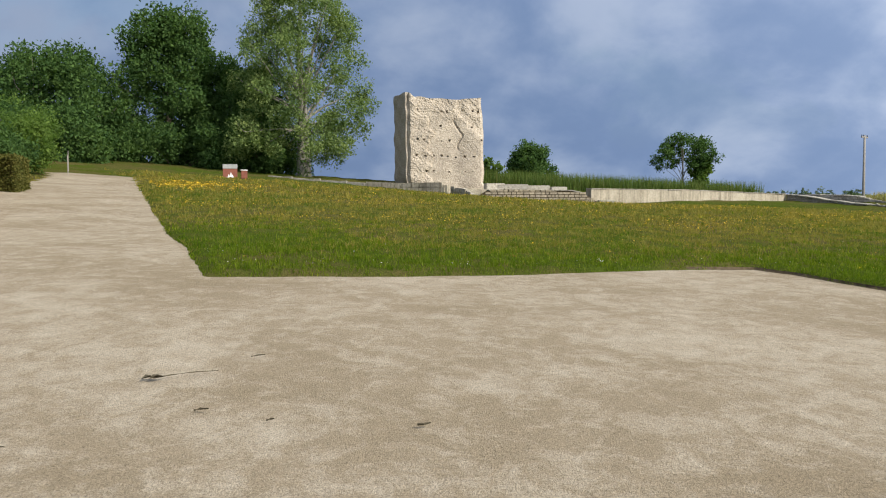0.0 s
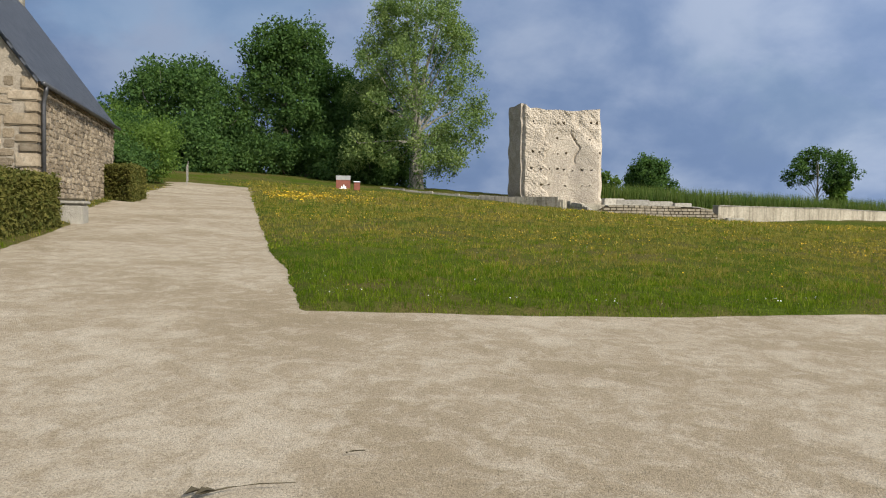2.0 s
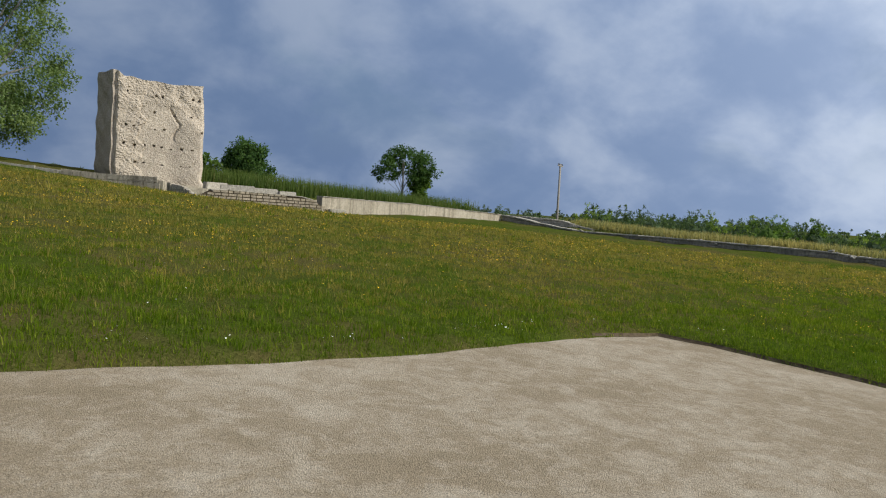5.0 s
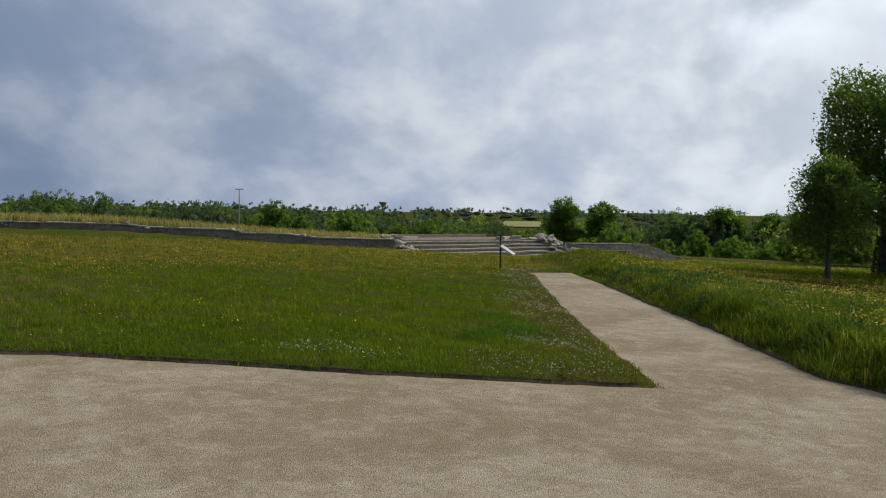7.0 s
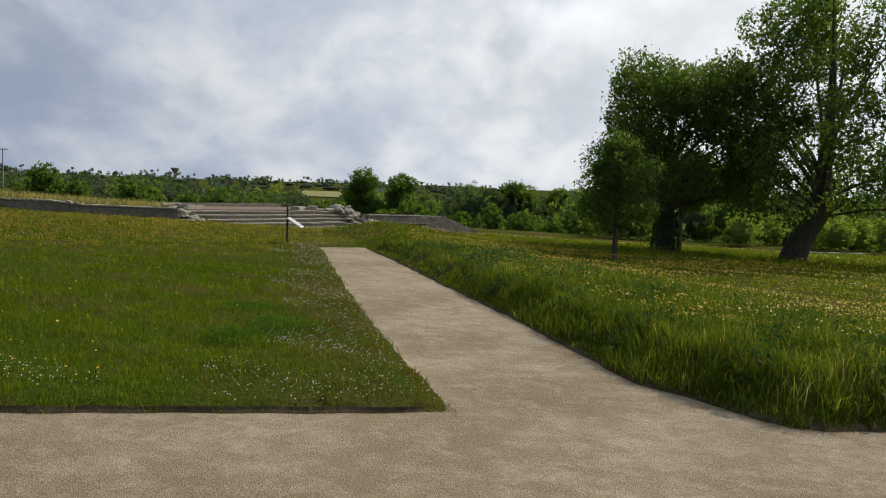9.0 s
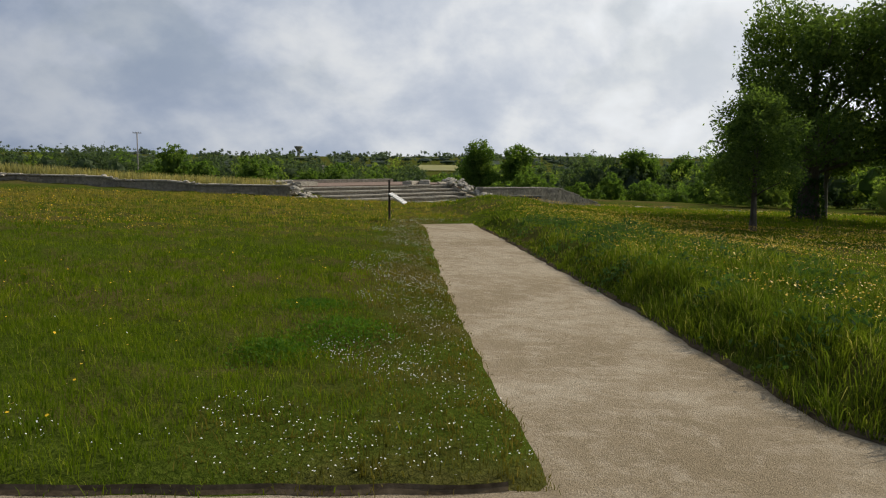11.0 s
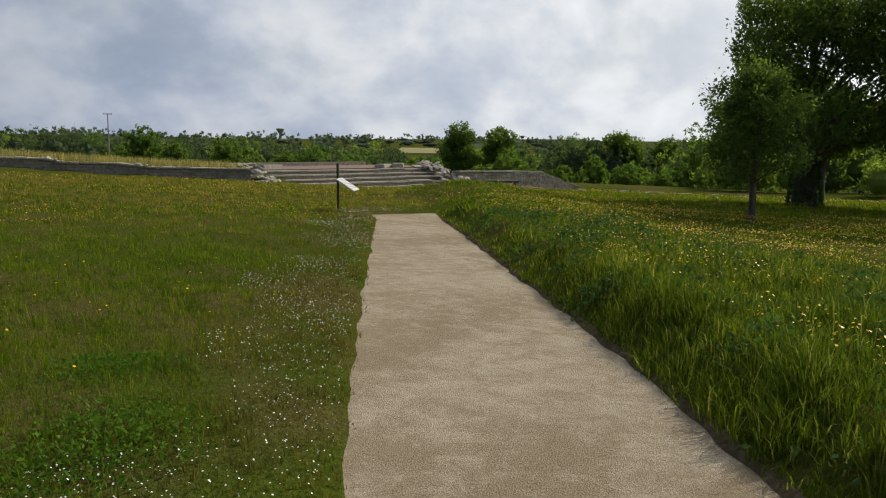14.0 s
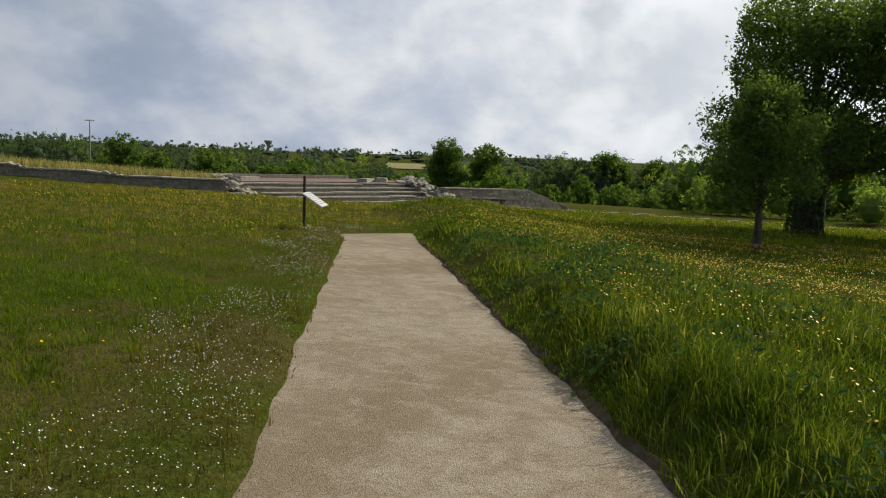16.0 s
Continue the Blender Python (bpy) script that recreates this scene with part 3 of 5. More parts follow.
    for ring in (idx[:, 0][::-1], idx[:, -1], idx[-1, :][::-1], idx[0, :]):
        f.append(np.stack([ring[:-1] + o, ring[1:] + o, ring[1:], ring[:-1]], -1))
    ob = new("standing_wall", mesh_np("standing_wall", co, np.concatenate(f), TOWER))
    ob.parent = owner
    # broken west flank, with a rough face of its own
    W, V = np.meshgrid(np.linspace(0, 1, 26), np.linspace(0, 1, 70))
    fx = x0 + ragged(V, 1, 0.05) + 0.30 * smooth(0.16, 0.0, V) - 0.06 - 0.90 * W + 0.05 * np.sin(V * 31) * np.sin(W * 9) + rng.normal(0, 0.006, W.shape)
    fy = yf + 0.28 + W * (thick - 0.3)
    fz = base + V * (top - base + 0.36 - 0.12 * W)
    i2 = np.arange(W.size).reshape(W.shape)
    q = np.stack([i2[:-1, :-1], i2[1:, :-1], i2[1:, 1:], i2[:-1, 1:]], -1).reshape(-1, 4)
    me = mesh_np("flank", np.stack([fx, fy, fz], -1).reshape(-1, 3), q, TOWER)
    fl = new("flank", me)
    fl.parent = owner
    sol = fl.modifiers.new("depth", "SOLIDIFY")
    sol.thickness, sol.offset = 0.35, 0
    part("footing", box_bm((x0 - 0.5, yf - 0.35, base - 0.5), (x1 + 0.7, yf + thick, base + 0.28), 0.08), ASHLAR, owner)


ruin_tower()
# terrace walls in front of the tower
P1, P2 = (-1.9, 57.2), (3.6, 54.0)
wall_run("terrace_wall", P1, P2, line_base(P1, P2), heights((0, 2.95), (6.4, 2.62)), 0.6, (ASHLAR, CAPSTONE),
         "low pale stone retaining wall below the tower", cap=0.0, block=(0.8, 0.35), jag=0.015, seed=5)
wall_run("low_wall", (-9.5, 62.0), P1, line_base((-9.5, 62.0), P1), heights((0, 3.55), (4, 3.2), (9, 2.85)), 0.5, (CAPSTONE, CAPSTONE),
         "broken low line of pale wall stones in the grass", block=(0.5, 0.2), jag=0.03, seed=6)
part("forecourt", box_bm((-1.6, 57.0, 1.6), (9.5, 63.4, 2.38), 0.05), ASHLAR, thing("tower_platform", "flat stone platform carrying the ruined tower", "platform"))
wall_run("passage_wall", (3.65, 56.6), (5.6, 54.6), line_base((3.65, 56.6), (5.6, 54.6)), heights((0, 2.55), (1.6, 2.45), (2.8, 1.8)), 0.4,
         (GREYSTONE, CAPSTONE), "shaded side wall of a sunken entrance", block=(0.4, 0.2), seed=7)
Q1, Q2 = (5.5, 54.45), (14.4, 56.2)
wall_run("coursed_wall", Q1, Q2, line_base(Q1, Q2), heights((0, 1.75), (1.2, 2.42), (7.4, 2.30), (7.7, 2.30), (9.07, 1.55)), 0.5,
         (QUOIN, CAPSTONE, SOIL), "coursed wall of small pale blocks with stepped ends", block=(0.42, 0.19), cap=0.06, jag=0.05, seed=8, joint=0.024)
end = thing("end_block", "squared pale stone block at the foot of the wall", "stone block", (15.0, 56.1, 0))
part("body", box_bm((-0.55, -0.3, 1.05), (0.55, 0.3, 1.60), 0.03), CAPSTONE, end)
for k, (bx, by, bz, bl) in enumerate(((8.6, 57.5, 2.62, 2.2), (10.6, 58.4, 2.55, 1.6), (12.0, 58.2, 2.45, 1.2), (7.6, 60.2, 2.75, 1.5))):
    lump = thing("fallen_slab", "long pale slab lying behind the coursed wall", "stone slab", (bx, by, bz), "fallen slabs", turn=8 * k - 10)
    part("body", box_bm((-bl / 2, -0.35, -1.0), (bl / 2, 0.35, 0.12), 0.04), CAPSTONE, lump)
WALL_S2 = along(WALL_S, WALL_E, -0.03)
wall_run("rendered_wall", WALL_S2, WALL_E, line_base(WALL_S2, WALL_E), heights((0, 2.42), (8, 2.36), (8.05, 2.42), (20.2, 2.08)), 0.6,
         (ASHLAR, CAPSTONE), "long pale retaining wall with dark rain streaks", block=None, cap=0.05, cap_over=0.03, seed=9)

# the long shaded wall running down to the theatre: its top steps down
long_top = heights((0, 2.05), (1.6, 1.92), (1.65, 1.85), (3.2, 1.72), (3.25, 1.62), (5.2, 1.45), (5.25, 1.36), (7.4, 1.22), (7.45, 1.15), (16.0, 1.14), (18.0, 1.12),
                   (26.8, 1.02), (26.85, 0.86), (32.0, 0.74), (33.8, 0.68), (33.85, 0.50), (36.5, 0.44), (38.2, 0.40), (38.25, 0.22), (45.8, 0.08))
wall_run("long_wall", WALL_E, along(WALL_E, WALL_L, 0.975), line_base(WALL_E, WALL_L), long_top, 0.7, (GREYSTONE, CAPSTONE),
         "long grey stone wall with pale capping slabs stepping down", block=(0.55, 0.16), cap=0.10, jag=0.015, seed=10, cap_over=0.1)
# second, higher run of slabs behind the corner
E2, E3 = (33.6, 65.8), (37.5, 58.4)
wall_run("upper_wall", E2, E3, line_base(E2, E3), heights((0, 2.05), (3.4, 1.98), (5.6, 1.9), (6.0, 1.75), (6.6, 1.62), (7.2, 1.5), (8.36, 1.35)), 0.8, (CAPSTONE, CAPSTONE),
         "upper line of broken pale wall with stepped end", block=(0.5, 0.2), cap=0.1, seed=11)
EL = math.dist(WALL_E, WALL_L)
for k, s in enumerate((8.2, 18.0, 26.8, 33.8, 38.2)):
    px, py = along(WALL_E, WALL_L, s / EL)
    pts = [(px + 0.35 * i * 0.45 - 0.1, py - 0.35 * i * 0.9 + 0.25, long_top(s) + 0.02 - 0.075 * i) for i in range(5)]
    rubble_heap("tumbled_stones", "pale loose stones tumbled on the wall step", pts, 0.17, CAPSTONE, 20 + k)


# ---- the theatre ----
def theatre():
    a, b = np.array(WALL_L), np.array(WALL_R)
    e = (b - a) / np.linalg.norm(b - a)
    n = np.array([-e[1], e[0]])  # uphill, away from the stage
    ln = np.linalg.norm(b - a)
    owner = thing("theatre_seating", "straight tiers of grey stone seating with pale edges", "stone seating")
    rng = np.random.default_rng(3)
    rise, go, z0 = 0.27, 0.75, -1.52
    for r in range(5):
        v, z = 0.5 + 0.15 * r, z0 + rise * (r + 1)
        row = part("riser", box_bm((0, 0, -1.6), (ln - 1.0, go + 0.05, -0.10)), GREYSTONE, owner)
        o = a + e * 0.5 + n * (go * r)
        m = Matrix(((e[0], n[0], 0, o[0]), (e[1], n[1], 0, o[1]), (0, 0, 1, z), (0, 0, 0, 1)))
        row.matrix_basis = m
        s = 0.0
        while s < ln - 1.2:
            w = min(rng.uniform(1.1, 2.3), ln - 1.0 - s)
            slab = part("tread", box_bm((s + 0.01, -0.09 + rng.uniform(-0.03, 0.03), -0.098), (s + w, go - 0.1, rng.uniform(-0.02, 0.02)), 0.015), CAPSTONE, owner)
            slab.matrix_basis = m @ pose(0, 0, 0, 0, rng.uniform(-0.25, 0.25), 0)
            s += w
    o = a + n * go * 5
    ter = thing("theatre_terrace", "reddish gravel terrace above the seating", "terrace")
    m = Matrix(((e[0], n[0], 0, o[0]), (e[1], n[1], 0, o[1]), (0, 0, 1, 0), (0, 0, 0, 1)))
    part("bed", box_bm((-0.5, 0, -2.5), (ln + 1, 6.5, -0.12)), TERRACE, ter).matrix_basis = m
    part("edge", box_bm((0.5, 6.5, -2.5), (ln - 1, 7.0, 0.14), 0.03), GREYSTONE, ter).matrix_basis = m
    # broken cheek walls at both ends: loose stones going up with the tiers
    for nm, s0, lo_k in (("left", 0.1, 0), ("right", ln - 0.3, 1)):
        pts, r2 = [], random.Random(50 + lo_k)
        for i in range(64):
            t = r2.random()
            q = a + e * (s0 + r2.uniform(-0.8, 0.9)) + n * (t * 4.6 - 0.9)
            pts.append((q[0], q[1], z0 + 0.45 + t * 1.25 + r2.uniform(-0.15, 0.12)))
        rubble_heap("cheek_wall", "broken cheek wall of pale rough stones beside the tiers", pts, 0.30, CAPSTONE, 70 + lo_k)
        core = thing("cheek_core", "rough masonry core of a cheek wall", "ruined wall")
        bm = box_bm((s0 - 0.45, -0.2, -2.2), (s0 + 0.45, 4.6, -1.45))
        for v in bm.verts:
            if v.co.z > -2 and v.co.y > 1:
                v.co.z = 0.02
        part("body", bm, GREYSTONE, core).matrix_basis = Matrix(((e[0], n[0], 0, a[0]), (e[1], n[1], 0, a[1]), (0, 0, 1, 0), (0, 0, 0, 1)))
    for k, s in enumerate((1.2, 2.4, ln - 3.6, ln - 2.2)):
        q = a + e * s + n * 4.4
        sl = thing("loose_slab", "pale broken slab lying on the top tier", "stone slab", (q[0], q[1], -0.1), "slabs on the top tier", turn=-40 + 17 * k)
        part("body", box_bm((-0.9, -0.4, -0.3), (0.9, 0.4, 0.22 + 0.05 * (k % 2)), 0.05), CAPSTONE, sl)


theatre()
RL = math.dist(WALL_R, WALL_RR)
wall_run("end_wall", WALL_R, WALL_RR, line_base(WALL_R, WALL_RR, 0.4),
         heights((0, -0.32), (6.5, -0.42), (9.6, -0.52), (9.65, -0.72), (10.8, -0.95), (12.0, -1.3), (13.2, -1.65), (14.6, -2.0), (15.6, -2.3), (RL, -2.5)), 0.6,
         (GREYSTONE, CAPSTONE), "grey stone side wall of the theatre with a stepped end", block=(0.40, 0.20), cap=0.09, jag=0.03, seed=12)
# low edging beyond, with a strip of bare earth
K1, K2 = (82.0, 2.5), (86.0, -34.0)
wall_run("edging", K1, K2, line_base(K1, K2, 0.2), lambda s: line_base(K1, K2, -0.26)(s) + 0.05 * math.sin(s * 2.3), 0.5, (CAPSTONE, CAPSTONE),
         "low ragged line of pale stones across the meadow", block=(0.5, 0.25), jag=0.15, seed=13)
bench = thing("stone_bench", "dark flat bench slab beside the theatre wall", "bench", (48.8, 9.7, -0.72), turn=-83)
part("slab", box_bm((-0.85, -0.28, 0.42), (0.85, 0.28, 0.54), 0.02), DARK, bench)
for s in (-0.6, 0.6):
    part("foot", box_bm((s - 0.1, -0.2, -0.2), (s + 0.1, 0.2, 0.42), 0.02), DARK, bench)


# ---- the farmhouse ----
def farmhouse():
    a, b = Vector((-10.75, 19.25)), Vector((-13.9, 29.2))
    ln = (b - a).length
    e = (b - a) / ln
    n = Vector((-e.y, e.x))  # into the house
    half, eave, ridge, base = 3.0, 4.52, 8.6, 0.9
    owner = thing("farmhouse", "old rubble-stone house with a steep slate roof", "house")
    m = Matrix(((e.x, n.x, 0, a.x), (e.y, n.y, 0, a.y), (0, 0, 1, 0), (0, 0, 0, 1)))
    bm = bmesh.new()
    prof = [(0, base), (2 * half, base), (2 * half, eave), (half, ridge - 0.25), (0, eave)]
    r0, r1 = [bm.verts.new((0.03, y, z)) for y, z in prof], [bm.verts.new((ln - 0.03, y, z)) for y, z in prof]
    for v in r0 + r1:
        v.co.y += 0.03 if v.co.y < 1 else 0
    bm.faces.new(r0[::-1])
    bm.faces.new(r1)
    for i in range(5):
        bm.faces.new((r0[i], r0[(i + 1) % 5], r1[(i + 1) % 5], r1[i]))
    body = part("wall", bm, MORTAR, owner, "rubble walls in lime mortar")
    body.matrix_basis = m
    rng = random.Random(5)
    shapes = []
    for k in range(8):
        bm = box_bm((-0.5, -0.5, -0.5), (0.5, 0.5, 0.5))
        bmesh.ops.subdivide_edges(bm, edges=bm.edges[:], cuts=1, use_grid_fill=True)
        for v in bm.verts:
            k2 = 1.0 / max(1e-3, (abs(v.co.x) ** 4 + abs(v.co.y) ** 4 + abs(v.co.z) ** 4) ** 0.25) * 0.5
            v.co = v.co * k2 * rng.uniform(0.86, 1.08)
        me = bpy.data.meshes.new("stone")
        bm.to_mesh(me)
        bm.free()
        me.materials.append(RUBBLE)
        shapes.append(me)

    def stone(x, y, z, w, h, along_x):
        ob = new("stone", rng.choice(shapes))
        ob.parent = body
        d = rng.uniform(0.075, 0.105)
        sx, sy = (w, d) if along_x else (d, w)
        ob.matrix_basis = pose(x, y, z, 0, rng.uniform(-10, 10) if along_x else 0, 0) @ Matrix.Diagonal((sx, sy, h, 1))

    # east wall: a rubble of flat stones
    z, count = 1.35, 0
    while z < eave - 0.1:
        h = rng.uniform(0.10, 0.17)
        x = 0.30 + rng.random() * 0.2
        while x < ln - 0.15:
            w = rng.uniform(0.13, 0.40)
            hz = h * rng.uniform(0.8, 1.1)
            stone(x + w / 2, 0.036, z + h / 2 + rng.uniform(-0.025, 0.025), w * 0.96, hz * 1.05, True)
            x += w
        z += h * 0.97
    # south gable
    z = 1.1
    while z < 7.2:
        h = rng.uniform(0.16, 0.26)
        wide = 2 * half if z < eave else 2 * half - (z - eave) / (ridge - eave) * half
        y = 0.45
        while y < min(wide, 3.2) - 0.2:
            w = rng.uniform(0.22, 0.6)
            roofline = eave + (y / half) * (ridge - eave) if y < half else 99
            if z + h < roofline - 0.35:
                stone(0.045, y + w / 2, z + h / 2, w * 0.93, h * rng.uniform(0.82, 1.05), False)
            y += w
        z += h
    # dressed corner stones
    z, k = 1.0, 0
    while z < eave - 0.1:
        h = rng.uniform(0.16, 0.34)
        la, lb = (0.62, 0.34) if k % 2 else (0.34, 0.62)
        q = part("quoin", box_bm((-0.02 - 0.02 * rng.random(), -0.02 - 0.02 * rng.random(), 0), (la * rng.uniform(0.7, 1.15), lb * rng.uniform(0.7, 1.15), h - 0.02), 0.03), RUBBLE, body)
        q.matrix_basis = pose(0, 0, z)
        z, k = z + h, k + 1
    # roof
    roof = part("roof", box_bm((-0.08, -0.12, -0.05), (ln + 0.15, math.hypot(half + 0.3, (ridge - eave) * (half + 0.3) / half), 0.0)), SLATE, owner, "steep grey slate roof")
    pitch = math.degrees(math.atan2(ridge - eave, half))
    run = math.hypot(half, ridge - eave)
    bm = bmesh.new()
    for side in (0, 1):
        for r in range(int((run + 0.16) / 0.22)):
            pos = -0.16 + r * 0.22
            x = -0.1 - (0.13 if r % 2 else 0)
            while x < ln + 0.1:
                box_bm((x + 0.006, pos, 0.012), (min(x + 0.254, ln + 0.14), pos + 0.26, 0.026), 0, bm)
                x += 0.26
        break
    tilt = pose(0, 0, 0, pitch, 0, 0)
    roof.matrix_basis = m @ Matrix.Translation((0, 0, eave + 0.06)) @ tilt
    tagged(part("slate_covering", bm, SLATE, roof), kind="stuff")
    other = part("far_slope", box_bm((-0.08, -run - 0.05, -0.05), (ln + 0.15, 0.4, 0.0)), SLATE, roof)
    other.matrix_basis = (m @ Matrix.Translation((0, 0, eave + 0.06)) @ tilt).inverted() @ m @ Matrix.Translation((0, 2 * half, eave + 0.06)) @ pose(0, 0, 0, -pitch, 0, 0)
    ch = part("chimney", box_bm((ln - 0.5, half - 0.2, ridge - 0.6), (ln - 0.05, half + 0.2, ridge + 0.3), 0.03), GREYSTONE, owner)
    ch.matrix_basis = m
    # gutter and rain pipe
    g = part("gutter", tube_bm([(-0.1, -0.17, eave - 0.10), (ln + 0.1, -0.17, eave - 0.08)], [0.055, 0.055], 10), ZINC, owner, "dark zinc gutter", True)
    g.matrix_basis = m
    p = part("rain_pipe", tube_bm([(0.12, -0.17, eave - 0.12), (0.14, -0.17, eave - 0.25), (0.2, -0.11, eave - 0.45), (0.2, -0.10, eave - 0.6), (0.2, -0.10, 1.1)], [0.05] * 5, 10), ZINC, owner, "zinc rain pipe", True)
    p.matrix_basis = m


farmhouse()

# trough beside the house
tx, ty = -9.45, 18.2
trough = thing("stone_trough", "grey stone planter with dark soil beside the hedge", "planter", (tx, ty, ground_at(tx, ty)), turn=15)
part("body", box_bm((-0.36, -0.26, -0.1), (0.36, 0.26, 0.38), 0.03), CONCRETE, trough)
part("rim", box_bm((-0.40, -0.30, 0.38), (0.40, 0.30, 0.45), 0.02), CONCRETE, trough)
part("soil", box_bm((-0.32, -0.22, 0.45), (0.32, 0.22, 0.50), 0.02), TWIG, trough)


# ---- signs and poles ----
def lectern():
    x, y = 27.05, 11.7
    z = ground_at(x, y)
    ob = thing("information_lectern", "slanted white information panel on a dark post", "information panel", (x, y, z - 0.05), turn=-85)
    part("post", box_bm((-0.028, -0.035, -0.2), (0.028, 0.035, 1.28), 0.005), WOOD_DARK, ob, "dark steel-brown post")
    tilt = pose(0.0, 0.0, 0.90, 0, 33, 0)
    board = part("board", box_bm((0.03, -0.36, -0.015), (0.58, 0.36, 0.015), 0.005), PANEL, ob, "white printed board")
    board.matrix_basis = tilt
    for r in range(7):
        part("print_line", box_bm((0.08 + r * 0.065, -0.31, 0.016), (0.10 + r * 0.065, 0.31 - 0.06 * (r % 3), 0.019)), PANEL_INK, board)
    brace = part("brace", box_bm((0.02, -0.03, -0.05), (0.5, 0.03, -0.018), 0.004), WOOD_DARK, ob)
    brace.matrix_basis = tilt


lectern()


def sign_box():
    x, y = -10.6, 53.4
    z = ground_at(x, y)
    ob = thing("entrance_board", "rust-red board with a grey top and white figure", "sign board", (x, y, z), turn=12)
    part("panel", box_bm((-0.46, -0.06, 0.02), (0.46, 0.06, 0.62), 0.01), RUST, ob)
    part("header", box_bm((-0.47, -0.07, 0.63), (0.47, 0.07, 0.92), 0.01), SLATE_GREY, ob, "grey top")
    bm = bmesh.new()
    for cx, h in ((-0.08, 0.16), (0.05, 0.26), (0.14, 0.14)):
        v = [bm.verts.new((cx + dx, -0.068, 0.10 + dz)) for dx, dz in ((-0.06, 0), (0.06, 0), (0.02, h), (-0.02, h))]
        bm.faces.new(v)
    box_bm((-0.22, -0.07, 0.06), (0.22, -0.064, 0.11), 0, bm)
    part("emblem", bm, WHITE, ob, "white painted shape")
    x, y = -9.75, 53.7
    b = thing("litter_bin", "small rust-red bin with a white rim", "litter bin", (x, y, ground_at(x, y)), turn=12)
    part("body", box_bm((-0.2, -0.18, 0.0), (0.2, 0.18, 0.52), 0.02), RUST, b)
    part("rim", box_bm((-0.23, -0.21, 0.53), (0.23, 0.21, 0.585), 0.02), WHITE, b, "white rim")


sign_box()


def utility_pole(x, y, z0, z1, turn, lean=(0, 0), arms=True):
    ob = thing("utility_pole", "weathered wooden utility pole with a crossarm", "utility pole", (x, y, z0), "utility poles", turn=turn)
    h = z1 - z0
    part("pole", tube_bm([(0, 0, -0.5), (lean[0] * 0.5, lean[1] * 0.5, h * 0.5), (lean[0], lean[1], h)], [0.16, 0.14, 0.11], 10), POLE_WOOD, ob, "", True)
    part("crossarm", box_bm((lean[0] - 0.95, lean[1] - 0.06, h - 0.28), (lean[0] + 0.95, lean[1] + 0.06, h - 0.14), 0.02), POLE_WOOD, ob)
    for s in (-0.85, -0.35, 0.35, 0.85):
        part("insulator", tube_bm([(lean[0] + s, lean[1], h - 0.14), (lean[0] + s, lean[1], h + 0.06)], [0.06, 0.04], 8), ZINC, ob)


utility_pole(52.0, 86.2, -1.0, 8.75, 40, (1.3, 0.5))
utility_pole(158.5, 102.3, -12.0, 7.2, -35, (0.0, 0.0))
utility_pole(205.0, 78.0, -12.0, 0.2, -10)


def water_tower(x, y, z):
    ob = thing("water_tower", "far pale concrete water tower with a flared bowl", "water tower", (x, y, z))
    part("shaft", tube_bm([(0, 0, -30), (0, 0, 14)], [3.2, 2.6], 16), CONCRETE, ob, "", True)
    part("bowl", tube_bm([(0, 0, 14), (0, 0, 21), (0, 0, 23)], [3.0, 7.5, 7.5], 20), CONCRETE, ob, "", True)


water_tower(1404, 557, 2)

# fence posts by the house
for fx, fy in ((-17.6, 45.0), (-18.2, 46.6), (-16.6, 42.4)):
    ob = thing("fence_post", "thin grey wooden fence post beside the road", "fence post", (fx, fy, ground_at(fx, fy)), "fence posts")
    part("post", tube_bm([(0, 0, -0.2), (0, 0, 1.15)], [0.02, 0.018], 8), POLE_WOOD, ob)


# twigs and leaves dropped on the gravel
def twig(x, y, pts, r, label):
    z = float(lie(np.array([x]), np.array([y]))[0])
    ob = thing("fallen_twig", label, "twig", (x, y, z + 0.016), "twigs on the gravel")
    part("stem", tube_bm([(px, py, 0.008 + 0.004 * k) for k, (px, py) in enumerate(pts)], [r] * (len(pts) - 1) + [r * 0.5], 6), TWIG, ob)
    return ob


tw = twig(-1.47, 4.96, [(0, 0), (0.09, 0.07), (0.21, 0.12), (0.36, 0.14)], 0.0035, "thin dark curved twig with a leaf end")
bm = bmesh.new()
for s in (-0.035, 0.01, 0.03):
    vs = [bm.verts.new(p) for p in ((s - 0.03, -0.03, 0.01), (s + 0.02, -0.02, 0.03), (s + 0.03, 0.03, 0.012), (s - 0.02, 0.03, 0.026))]
    bm.faces.new(vs)
part("leaf", bm, TWIG, tw)
twig(-1.05, 4.35, [(-0.03, 0.0), (0.0, 0.015), (0.05, 0.0)], 0.007, "crumpled dark leaf on the gravel")
twig(-0.95, 5.55, [(-0.03, 0.0), (0.0, 0.02), (0.06, 0.025)], 0.005, "short dark twig on the gravel")
twig(0.15, 4.15, [(-0.03, 0.01), (0.0, 0.0), (0.04, 0.015)], 0.007, "crumpled dark leaf on the gravel")
twig(-1.85, 3.75, [(-0.06, 0.0), (0.0, 0.012), (0.06, 0.0)], 0.006, "flat dark leaf scrap on the gravel")
twig(-0.65, 4.2, [(-0.02, 0.0), (0.0, 0.01), (0.02, 0.0)], 0.006, "crumpled dark leaf on the gravel")


